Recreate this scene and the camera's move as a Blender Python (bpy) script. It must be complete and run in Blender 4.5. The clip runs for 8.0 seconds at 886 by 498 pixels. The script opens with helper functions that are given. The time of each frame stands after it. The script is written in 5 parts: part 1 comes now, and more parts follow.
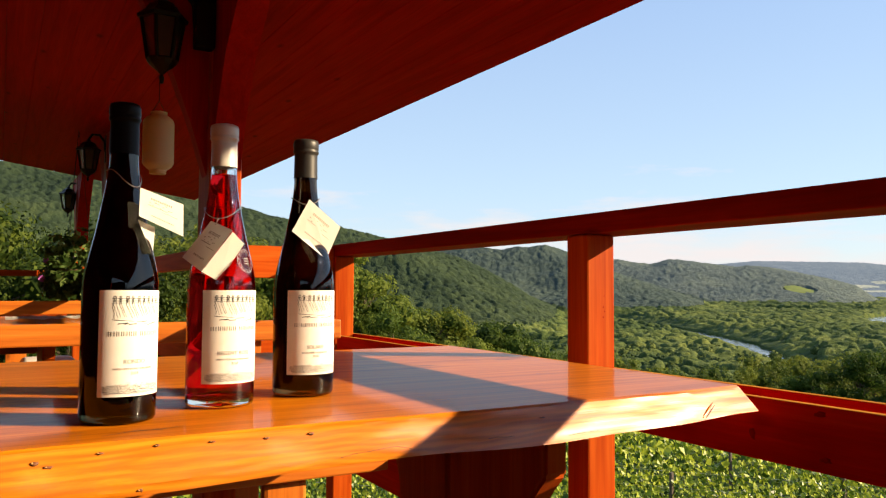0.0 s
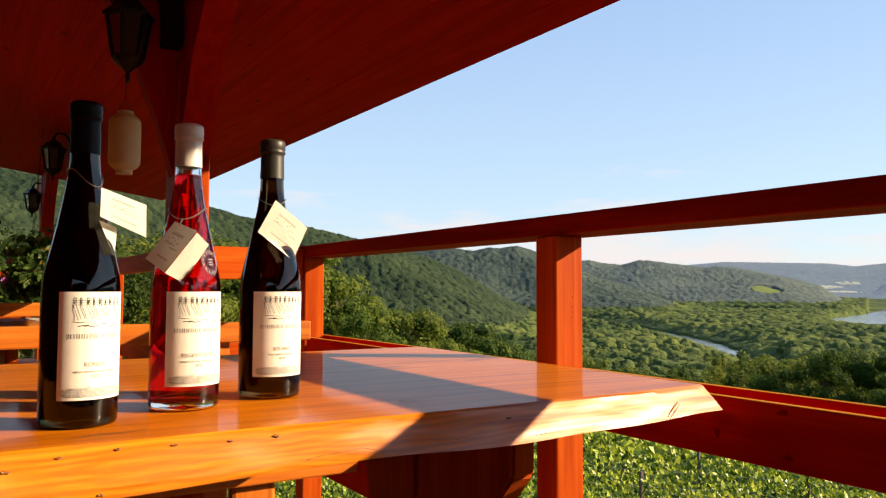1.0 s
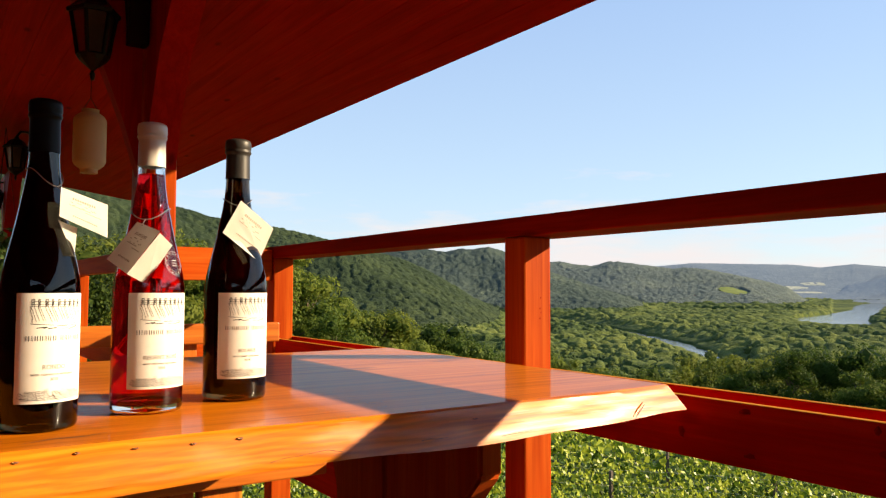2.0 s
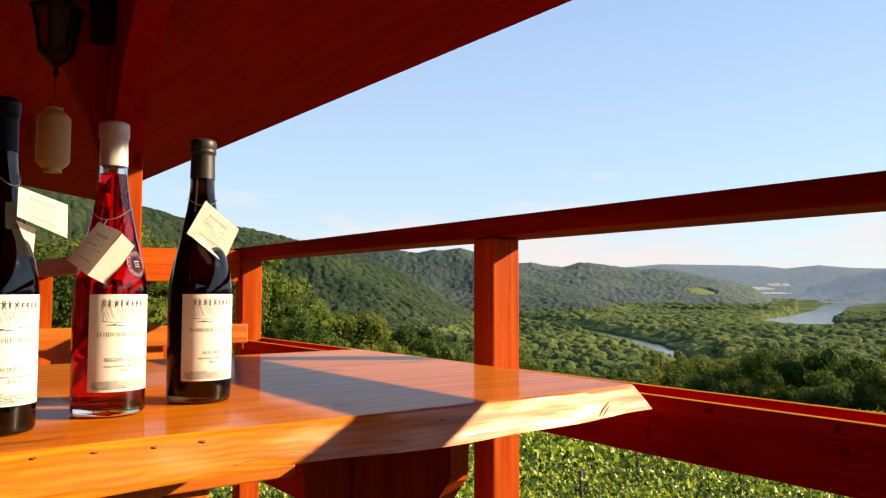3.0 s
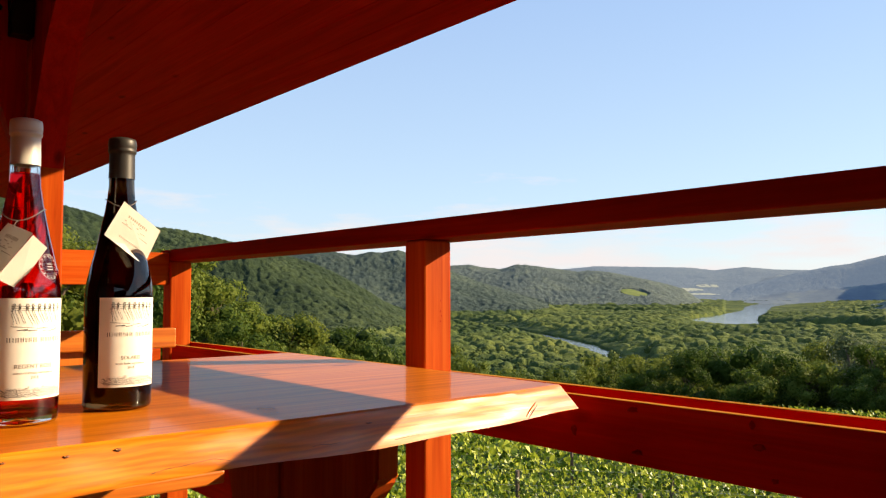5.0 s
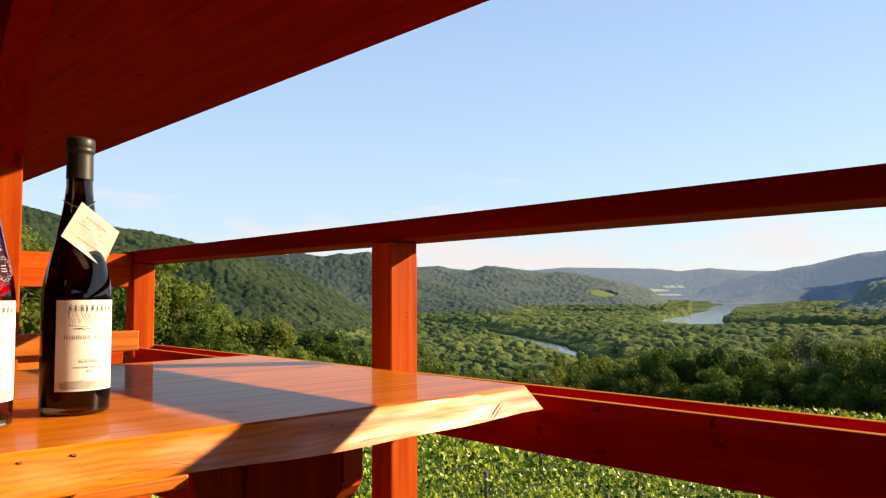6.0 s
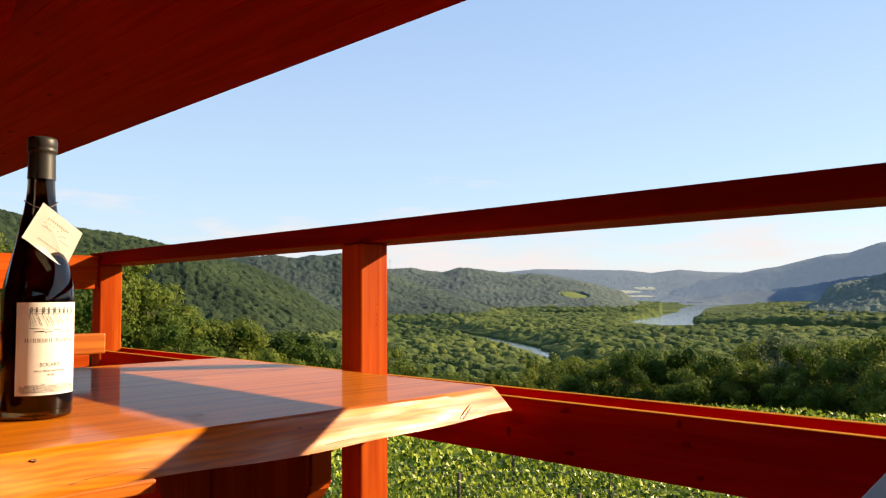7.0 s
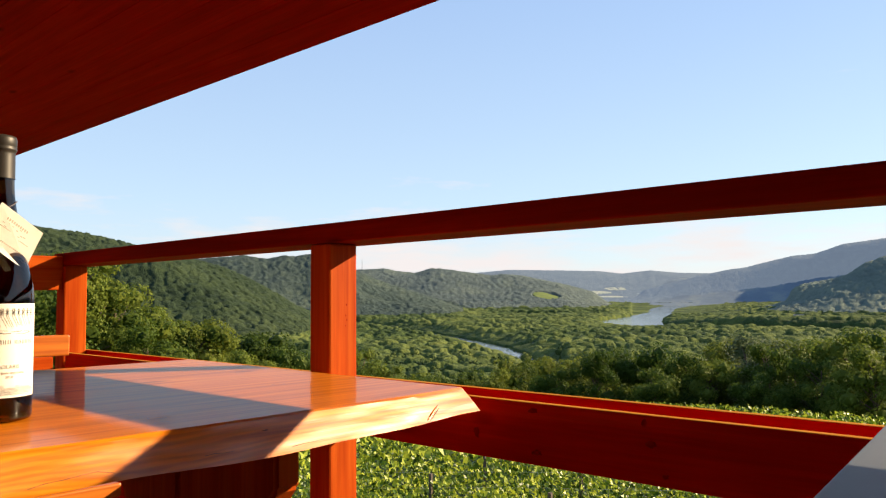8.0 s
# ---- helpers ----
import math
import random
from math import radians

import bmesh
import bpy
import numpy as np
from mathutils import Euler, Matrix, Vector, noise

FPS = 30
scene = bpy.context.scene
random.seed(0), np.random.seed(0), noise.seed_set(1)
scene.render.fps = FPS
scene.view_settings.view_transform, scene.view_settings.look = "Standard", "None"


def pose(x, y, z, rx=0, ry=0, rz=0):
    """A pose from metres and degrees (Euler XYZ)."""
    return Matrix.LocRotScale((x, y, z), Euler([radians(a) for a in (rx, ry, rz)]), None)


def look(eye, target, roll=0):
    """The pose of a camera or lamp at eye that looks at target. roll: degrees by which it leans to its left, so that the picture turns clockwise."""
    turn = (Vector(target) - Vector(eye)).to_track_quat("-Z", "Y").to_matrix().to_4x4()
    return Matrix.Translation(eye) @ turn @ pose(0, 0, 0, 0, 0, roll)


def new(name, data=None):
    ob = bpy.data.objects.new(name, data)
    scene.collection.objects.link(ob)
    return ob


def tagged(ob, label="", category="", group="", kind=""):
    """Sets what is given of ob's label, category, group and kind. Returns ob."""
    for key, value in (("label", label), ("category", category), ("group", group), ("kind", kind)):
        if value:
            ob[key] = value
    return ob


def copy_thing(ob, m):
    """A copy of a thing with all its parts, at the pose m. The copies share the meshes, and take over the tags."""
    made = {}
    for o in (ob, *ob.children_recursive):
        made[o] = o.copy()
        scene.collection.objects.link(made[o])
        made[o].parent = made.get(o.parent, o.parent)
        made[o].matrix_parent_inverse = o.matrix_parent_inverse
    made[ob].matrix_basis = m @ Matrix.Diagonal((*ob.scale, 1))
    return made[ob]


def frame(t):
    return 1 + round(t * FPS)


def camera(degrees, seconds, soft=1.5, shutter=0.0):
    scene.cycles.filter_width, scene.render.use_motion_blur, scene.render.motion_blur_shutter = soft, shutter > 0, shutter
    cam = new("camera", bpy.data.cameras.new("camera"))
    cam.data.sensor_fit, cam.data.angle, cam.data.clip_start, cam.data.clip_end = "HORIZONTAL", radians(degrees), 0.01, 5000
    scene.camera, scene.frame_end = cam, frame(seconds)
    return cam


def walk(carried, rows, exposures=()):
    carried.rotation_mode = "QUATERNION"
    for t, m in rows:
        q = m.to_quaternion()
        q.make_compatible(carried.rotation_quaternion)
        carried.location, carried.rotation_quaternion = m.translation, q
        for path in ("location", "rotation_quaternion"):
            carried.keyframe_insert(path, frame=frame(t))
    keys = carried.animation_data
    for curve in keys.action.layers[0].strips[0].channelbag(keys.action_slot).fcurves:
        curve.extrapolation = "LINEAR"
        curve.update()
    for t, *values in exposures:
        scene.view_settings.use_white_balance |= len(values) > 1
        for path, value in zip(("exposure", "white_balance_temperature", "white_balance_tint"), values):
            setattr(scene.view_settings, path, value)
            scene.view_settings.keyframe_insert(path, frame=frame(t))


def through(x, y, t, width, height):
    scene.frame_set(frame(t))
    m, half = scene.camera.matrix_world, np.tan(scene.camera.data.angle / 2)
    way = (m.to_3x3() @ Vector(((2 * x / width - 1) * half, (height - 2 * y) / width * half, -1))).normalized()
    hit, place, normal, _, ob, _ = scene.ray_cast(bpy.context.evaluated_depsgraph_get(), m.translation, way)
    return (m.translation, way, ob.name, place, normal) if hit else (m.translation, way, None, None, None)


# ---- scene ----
cam = camera(60.1, 8.0, soft=1.25)
walk(cam, [
    (0, pose(0.0000, -0.0000, 0.8940, 92.943, -0.281, -30.000)),
    (0.5, pose(0.0028, -0.0015, 0.8940, 92.988, -0.251, -31.093)),
    (1, pose(0.0053, -0.0028, 0.8940, 93.028, -0.184, -32.078)),
    (1.5, pose(0.0079, -0.0043, 0.8940, 93.064, -0.164, -33.110)),
    (3, pose(0.0157, -0.0091, 0.8940, 93.194, -0.086, -36.286)),
    (3.5, pose(0.0182, -0.0107, 0.8940, 93.206, -0.045, -37.321)),
    (4, pose(0.0209, -0.0126, 0.8940, 93.240, 0.007, -38.471)),
    (4.5, pose(0.0233, -0.0143, 0.8940, 93.294, 0.047, -39.487)),
    (5, pose(0.0265, -0.0168, 0.8940, 93.356, 0.156, -40.910)),
    (6.5, pose(0.0338, -0.0228, 0.8940, 93.506, 0.349, -44.157)),
    (7, pose(0.0360, -0.0247, 0.8940, 93.566, 0.389, -45.191)),
    (7.5, pose(0.0382, -0.0268, 0.8940, 93.583, 0.432, -46.226)),
    (8, pose(0.0404, -0.0288, 0.8940, 93.602, 0.451, -47.263)),
], exposures=((0, 1.25), (8, 1.25)))

# ---------------------------------------------------------------- light
SUN_AZ = (0.84, -0.54)          # level direction towards the sun
SUN_EL = radians(22.7)
sx, sy = SUN_AZ
sn = math.hypot(sx, sy)
to_sun = Vector((sx / sn * math.cos(SUN_EL), sy / sn * math.cos(SUN_EL), math.sin(SUN_EL)))
sun = new("sun", bpy.data.lights.new("sun", "SUN"))
sun.data.energy, sun.data.angle, sun.data.color = 5.0, radians(0.5), (1.0, 0.78, 0.50)
sun.matrix_world = look(to_sun * 50, (0, 0, 0))

world = bpy.data.worlds.new("sky")
scene.world = world
world.use_nodes = True
wn, wl = world.node_tree.nodes, world.node_tree.links
bg = wn["Background"]
sky = wn.new("ShaderNodeTexSky")
sky.sky_type, sky.sun_disc = "NISHITA", False
sky.sun_elevation, sky.sun_rotation = SUN_EL, math.atan2(sx, sy)
sky.altitude, sky.air_density, sky.dust_density, sky.ozone_density = 200, 1.0, 0.5, 2.0
bg.inputs["Strength"].default_value = 0.088
# summer haze pales the sky towards the horizon, with thin low clouds over the far valley
tc = wn.new("ShaderNodeTexCoord")
sep = wn.new("ShaderNodeSeparateXYZ")
wl.new(tc.outputs["Generated"], sep.inputs[0])
haze = wn.new("ShaderNodeValToRGB")
for _ in range(2):
    haze.color_ramp.elements.new(0.5)
for e, (p, c) in zip(haze.color_ramp.elements, ((0.0, (0.72, 0.79, 0.86)), (0.12, (0.60, 0.77, 0.96)), (0.40, (0.42, 0.60, 0.93)), (1.0, (0.20, 0.33, 0.62)))):
    e.position, e.color = p, (*c, 1)
wl.new(sep.outputs[2], haze.inputs[0])
lift = wn.new("ShaderNodeMix")
lift.data_type, lift.blend_type = "RGBA", "MULTIPLY"
lift.inputs[0].default_value = 1.0
lift.inputs[7].default_value = (5.05, 5.05, 5.05, 1)
wl.new(haze.outputs[0], lift.inputs[6])
pale = wn.new("ShaderNodeMix")
pale.data_type = "RGBA"
pale.inputs[0].default_value = 0.75
wl.new(sky.outputs[0], pale.inputs[6]), wl.new(lift.outputs[2], pale.inputs[7])
mp = wn.new("ShaderNodeMapping")
mp.inputs["Scale"].default_value = (3.0, 3.0, 16.0)
nz = wn.new("ShaderNodeTexNoise")
nz.inputs["Scale"].default_value, nz.inputs["Detail"].default_value, nz.inputs["Roughness"].default_value = 2.2, 7.0, 0.55
band = wn.new("ShaderNodeMapRange")
band.inputs[1].default_value, band.inputs[2].default_value, band.inputs[3].default_value, band.inputs[4].default_value = 0.02, 0.17, 0.17, -0.22
addn = wn.new("ShaderNodeMath")
addn.operation = "ADD"
ramp = wn.new("ShaderNodeValToRGB")
ramp.color_ramp.elements[0].position, ramp.color_ramp.elements[1].position = 0.46, 0.72
mix = wn.new("ShaderNodeMix")
mix.data_type = "RGBA"
mix.inputs[7].default_value = (4.5, 4.2, 4.15, 1)
wl.new(tc.outputs["Generated"], mp.inputs[0]), wl.new(mp.outputs[0], nz.inputs["Vector"])
wl.new(sep.outputs[2], band.inputs[0])
wl.new(nz.outputs[0], addn.inputs[0]), wl.new(band.outputs[0], addn.inputs[1])
wl.new(addn.outputs[0], ramp.inputs[0]), wl.new(ramp.outputs[0], mix.inputs[0])
wl.new(pale.outputs[2], mix.inputs[6]), wl.new(mix.outputs[2], bg.inputs[0])


# ---------------------------------------------------------------- materials
def mat_base(name, color=(0.5, 0.5, 0.5), rough=0.5, metal=0.0, spec=0.5, coat=0.0):
    m = bpy.data.materials.new(name)
    m.use_nodes = True
    b = m.node_tree.nodes["Principled BSDF"]
    b.inputs["Base Color"].default_value = (*color, 1)
    b.inputs["Roughness"].default_value = rough
    b.inputs["Metallic"].default_value = metal
    b.inputs["Specular IOR Level"].default_value = spec
    b.inputs["Coat Weight"].default_value = coat
    b.inputs["Coat Roughness"].default_value = 0.06
    return m, m.node_tree.nodes, m.node_tree.links, b


def ramp_of(n, stops):
    r = n.new("ShaderNodeValToRGB")
    while len(r.color_ramp.elements) < len(stops):
        r.color_ramp.elements.new(0.5)
    for e, (p, c) in zip(r.color_ramp.elements, stops):
        e.position, e.color = p, (*c, 1)
    return r


def noise_of(n, l, vec, scale, detail=4.0, rough=0.55, dist=0.0):
    t = n.new("ShaderNodeTexNoise")
    t.inputs["Scale"].default_value, t.inputs["Detail"].default_value = scale, detail
    t.inputs["Roughness"].default_value, t.inputs["Distortion"].default_value = rough, dist
    if vec is not None:
        l.new(vec, t.inputs["Vector"])
    return t


def mixed(n, l, kind, fac, a, b):
    x = n.new("ShaderNodeMix")
    x.data_type, x.blend_type = "RGBA", kind
    if isinstance(fac, (int, float)):
        x.inputs[0].default_value = fac
    else:
        l.new(fac, x.inputs[0])
    for s, v in ((6, a), (7, b)):
        if isinstance(v, tuple):
            x.inputs[s].default_value = (*v, 1)
        else:
            l.new(v, x.inputs[s])
    return x.outputs[2]


def bumped(n, l, b, height, strength, distance):
    k = n.new("ShaderNodeBump")
    k.inputs["Strength"].default_value, k.inputs["Distance"].default_value = strength, distance
    l.new(height, k.inputs["Height"])
    l.new(k.outputs[0], b.inputs["Normal"])


def wood(name, dark, mid, light, axis, rough=0.45, spec=0.4, coat=0.0, grain=1.0, knots=True, bump=0.25, swirl=0.8, figure=False):
    """Timber with its grain along the local axis x, y or z: long streaks, finer fibres and knots."""
    m, n, l, b = mat_base(name, mid, rough, 0, spec, coat)
    t = n.new("ShaderNodeTexCoord")
    info = n.new("ShaderNodeObjectInfo")
    sh = n.new("ShaderNodeVectorMath")
    sh.operation = "MULTIPLY_ADD"
    l.new(info.outputs["Random"], sh.inputs[0])
    sh.inputs[1].default_value = (7.3, 5.1, 9.7)
    l.new(t.outputs["Object"], sh.inputs[2])
    mp = n.new("ShaderNodeMapping")
    s = [22.0 * grain] * 3
    s["xyz".index(axis)] = 1.1 * grain
    mp.inputs["Scale"].default_value = s
    l.new(sh.outputs[0], mp.inputs[0])
    a = noise_of(n, l, mp.outputs[0], 1.0, 5.0, 0.6, swirl)
    fine = n.new("ShaderNodeMapping")
    s2 = [160.0] * 3
    s2["xyz".index(axis)] = 5.0
    fine.inputs["Scale"].default_value = s2
    l.new(sh.outputs[0], fine.inputs[0])
    f = noise_of(n, l, fine.outputs[0], 1.0, 3.0, 0.6)
    r = ramp_of(n, ((0.30, dark), (0.52, mid), (0.75, light)))
    l.new(a.outputs[0], r.inputs[0])
    rf = ramp_of(n, ((0.3, (0.72, 0.70, 0.68)), (0.7, (1.0, 1.0, 1.0))))
    l.new(f.outputs[0], rf.inputs[0])
    c = mixed(n, l, "MULTIPLY", 0.8, r.outputs[0], rf.outputs[0])
    if figure:
        # growth rings cut across by the sawn and peeled edge
        fm = n.new("ShaderNodeMapping")
        s4 = [1.0] * 3
        s4["xyz".index(axis)] = 0.22
        fm.inputs["Scale"].default_value = s4
        l.new(sh.outputs[0], fm.inputs[0])
        wv = n.new("ShaderNodeTexWave")
        wv.bands_direction = "Z"
        for key, value in (("Scale", 46.0), ("Distortion", 14.0), ("Detail", 3.0), ("Detail Scale", 0.5), ("Detail Roughness", 0.5)):
            wv.inputs[key].default_value = value
        l.new(fm.outputs[0], wv.inputs["Vector"])
        wr = ramp_of(n, ((0.15, (0.62, 0.52, 0.40)), (0.6, (1.0, 1.0, 1.0)), (1.0, (1.16, 1.20, 1.5))))
        l.new(wv.outputs[0], wr.inputs[0])
        c = mixed(n, l, "MULTIPLY", 0.4, c, wr.outputs[0])
    if knots:
        kv = n.new("ShaderNodeMapping")
        s3 = [7.0] * 3
        s3["xyz".index(axis)] = 3.2
        kv.inputs["Scale"].default_value = s3
        l.new(sh.outputs[0], kv.inputs[0])
        v = n.new("ShaderNodeTexVoronoi")
        v.inputs["Scale"].default_value = 1.0
        l.new(kv.outputs[0], v.inputs["Vector"])
        kr = ramp_of(n, ((0.05, (0.25, 0.18, 0.15)), (0.12, (1, 1, 1))))
        l.new(v.outputs["Distance"], kr.inputs[0])
        c = mixed(n, l, "MULTIPLY", 0.75, c, kr.outputs[0])
    l.new(c, b.inputs["Base Color"])
    bumped(n, l, b, f.outputs[0], bump, 0.0006)
    return m


RED = ((0.32, 0.030, 0.002), (0.44, 0.066, 0.005), (0.54, 0.115, 0.012))
red_x = wood("red_stained_timber_x", *RED, "x", 0.5, 0.12)
red_y = wood("red_stained_timber_y", *RED, "y", 0.5, 0.12)
red_z = wood("red_stained_timber_z", *RED, "z", 0.5, 0.12)
for m_ in (red_x, red_y, red_z):
    m_.node_tree.nodes["Principled BSDF"].inputs["Specular Tint"].default_value = (1.0, 0.50, 0.16, 1)
# CEIL is the red stain with the shade under the roof put in
CEIL = ((0.30, 0.004, 0.001), (0.42, 0.007, 0.002), (0.50, 0.014, 0.004))
ceil_y = wood("shaded_red_soffit", *CEIL, "y", 0.7, 0.03)
# same stain as the posts, deepened for the shade on rail and boards
rail_y = wood("shaded_red_rail", (0.16, 0.005, 0.001), (0.25, 0.009, 0.002), (0.33, 0.018, 0.004), "y", 0.6, 0.04)
board_y = wood("shaded_red_board", (0.38, 0.006, 0.002), (0.56, 0.013, 0.003), (0.64, 0.030, 0.007), "y", 0.6, 0.05)
ceil_z = wood("shaded_red_brace", *CEIL, "z", 0.6, 0.08)
HONEY = ((0.33, 0.082, 0.002), (0.58, 0.156, 0.003), (0.71, 0.245, 0.009))
honey_x = wood("honey_varnish_x", *HONEY, "x", 0.45, 0.05, 0.28, 0.8, True, 0.25, 2.2)
waney_x = wood("waney_edge_varnish", (0.50, 0.120, 0.002), (0.78, 0.220, 0.003), (0.86, 0.34, 0.014), "x", 0.36, 0.5, 0.85, 1.0, False, 0.5, 3.5, True)
waney_x.node_tree.nodes["Principled BSDF"].inputs["Coat Roughness"].default_value = 0.26
ORANGE = ((0.40, 0.090, 0.008), (0.56, 0.15, 0.012), (0.66, 0.21, 0.024))
orange_x = wood("orange_stain_x", *ORANGE, "x", 0.4, 0.3)
orange_y = wood("orange_stain_y", *ORANGE, "y", 0.4, 0.3)
# golden colour painted in for sun on the board tops
sunlit_y = wood("sunlit_board_edge", (0.40, 0.14, 0.012), (0.55, 0.22, 0.02), (0.62, 0.30, 0.04), "y", 0.8, 0.03)
orange_z = wood("orange_stain_z", *ORANGE, "z", 0.4, 0.3)


def foliage(name, cols, scale, through=0.3, rough=0.6, island=0.55, own=0.3, spec=0.1):
    m, n, l, b = mat_base(name, cols[1], rough, 0, spec)
    g = n.new("ShaderNodeNewGeometry")
    info = n.new("ShaderNodeObjectInfo")
    t = n.new("ShaderNodeTexCoord")
    big = noise_of(n, l, t.outputs["Object"], scale, 3.0)
    s = n.new("ShaderNodeMath")
    s.operation = "MULTIPLY_ADD"
    l.new(g.outputs["Random Per Island"], s.inputs[0])
    s.inputs[1].default_value = island
    l.new(big.outputs[0], s.inputs[2])
    s2 = n.new("ShaderNodeMath")
    s2.operation = "MULTIPLY_ADD"
    l.new(info.outputs["Random"], s2.inputs[0])
    s2.inputs[1].default_value = own
    l.new(s.outputs[0], s2.inputs[2])
    r = ramp_of(n, ((0.35, cols[0]), (0.8, cols[1]), (1.0, cols[2])))
    l.new(s2.outputs[0], r.inputs[0])
    l.new(r.outputs[0], b.inputs["Base Color"])
    if through:
        tr = n.new("ShaderNodeBsdfTranslucent")
        l.new(r.outputs[0], tr.inputs[0])
        mx = n.new("ShaderNodeMixShader")
        mx.inputs[0].default_value = through
        out = n["Material Output"]
        l.new(b.outputs[0], mx.inputs[1]), l.new(tr.outputs[0], mx.inputs[2]), l.new(mx.outputs[0], out.inputs[0])
    return m


leaf_tree = foliage("broadleaf_foliage", ((0.018, 0.037, 0.006), (0.056, 0.090, 0.012), (0.140, 0.168, 0.024)), 0.25, 0.45, 0.6, 0.25, 0.55)
leaf_light = foliage("bright_broadleaf_foliage", ((0.028, 0.055, 0.008), (0.066, 0.105, 0.014), (0.145, 0.182, 0.027)), 0.25, 0.42, 0.6, 0.3, 0.4)
# leaves darkened in colour for the shade by the terrace end
leaf_shaded = foliage("shade_darkened_foliage", ((0.009, 0.020, 0.003), (0.028, 0.048, 0.006), (0.080, 0.105, 0.012)), 0.9, 0.3, 0.6, 0.4, 0.2)
leaf_silver = foliage("silvery_willow_foliage", ((0.060, 0.085, 0.030), (0.115, 0.145, 0.060), (0.20, 0.23, 0.11)), 0.25, 0.4, 0.6, 0.4, 0.2)
leaf_vine = foliage("vine_leaves", ((0.009, 0.024, 0.003), (0.080, 0.145, 0.010), (0.36, 0.41, 0.035)), 0.9, 0.28, 0.40, 0.75, 0.1, 0.25)
bark, n_, l_, b_ = mat_base("bark", (0.10, 0.07, 0.045), 0.9)

gm, n_, l_, b_ = mat_base("meadow_ground", (0.07, 0.12, 0.02), 0.9, 0, 0.1)
t_ = n_.new("ShaderNodeTexCoord")
a_ = noise_of(n_, l_, t_.outputs["Object"], 0.012, 8.0, 0.65)
c_ = noise_of(n_, l_, t_.outputs["Object"], 3.0, 4.0)
r_ = ramp_of(n_, ((0.35, (0.035, 0.06, 0.012)), (0.55, (0.07, 0.115, 0.02)), (0.75, (0.14, 0.18, 0.04))))
l_.new(a_.outputs[0], r_.inputs[0])
rr_ = ramp_of(n_, ((0.3, (0.55, 0.55, 0.5)), (0.7, (1.0, 1.0, 1.0))))
l_.new(c_.outputs[0], rr_.inputs[0])
l_.new(mixed(n_, l_, "MULTIPLY", 0.8, r_.outputs[0], rr_.outputs[0]), b_.inputs["Base Color"])
ground_mat = gm



def wooded(name, dark, mid, light, scale):
    m, n, l, b = mat_base(name, mid, 0.9, 0, 0.05)
    t = n.new("ShaderNodeTexCoord")
    a = noise_of(n, l, t.outputs["Object"], scale, 6.0, 0.7)
    g = noise_of(n, l, t.outputs["Object"], scale * 0.08, 4.0, 0.6)
    r = ramp_of(n, ((0.32, dark), (0.5, mid), (0.7, light)))
    l.new(a.outputs[0], r.inputs[0])
    k = ramp_of(n, ((0.35, (0.7, 0.75, 0.75)), (0.65, (1.15, 1.1, 1.0))))
    l.new(g.outputs[0], k.inputs[0])
    l.new(mixed(n, l, "MULTIPLY", 0.9, r.outputs[0], k.outputs[0]), b.inputs["Base Color"])
    bumped(n, l, b, a.outputs[0], 0.7, 5.0)
    return m


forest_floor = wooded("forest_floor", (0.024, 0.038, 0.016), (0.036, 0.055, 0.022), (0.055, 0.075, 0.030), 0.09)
# distance haze is painted into these two bluer, paler base colours
far_wood = wooded("hazed_woodland", (0.060, 0.080, 0.095), (0.080, 0.103, 0.118), (0.105, 0.126, 0.125), 0.03)
farthest_wood = wooded("farthest_hazed_woodland", (0.150, 0.190, 0.240), (0.178, 0.220, 0.268), (0.28, 0.31, 0.29), 0.008)


def canopy(name, dark, mid, light, leaf, glow=None):
    """Woodland seen from afar: every crown a green of its own, hill-sized changes, and a fine leafy relief. glow:
    emission for haze.
    """
    m, n, l, b = mat_base(name, mid, 0.9, 0, 0.1)
    t = n.new("ShaderNodeTexCoord")
    fine = noise_of(n, l, t.outputs["Object"], 1 / leaf, 5.0, 0.75)
    wide = noise_of(n, l, t.outputs["Object"], 0.009, 4.0, 0.6)
    own = n.new("ShaderNodeAttribute")
    own.attribute_name = "crown"
    s1 = n.new("ShaderNodeMath")
    s1.operation = "MULTIPLY_ADD"
    l.new(own.outputs["Fac"], s1.inputs[0])
    s1.inputs[1].default_value = 0.34
    l.new(wide.outputs[0], s1.inputs[2])
    s2 = n.new("ShaderNodeMath")
    s2.operation = "MULTIPLY_ADD"
    l.new(fine.outputs[0], s2.inputs[0])
    s2.inputs[1].default_value = 0.7
    l.new(s1.outputs[0], s2.inputs[2])
    r = ramp_of(n, ((0.05, dark), (0.5, mid), (1.0, light)))
    span = n.new("ShaderNodeMapRange")
    span.inputs[1].default_value, span.inputs[2].default_value = 0.68, 1.36
    l.new(s2.outputs[0], span.inputs[0]), l.new(span.outputs[0], r.inputs[0])
    l.new(r.outputs[0], b.inputs["Base Color"])
    bumped(n, l, b, fine.outputs[0], 0.9, leaf * 0.6)
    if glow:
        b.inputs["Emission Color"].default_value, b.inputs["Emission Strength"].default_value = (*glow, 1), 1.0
    return m


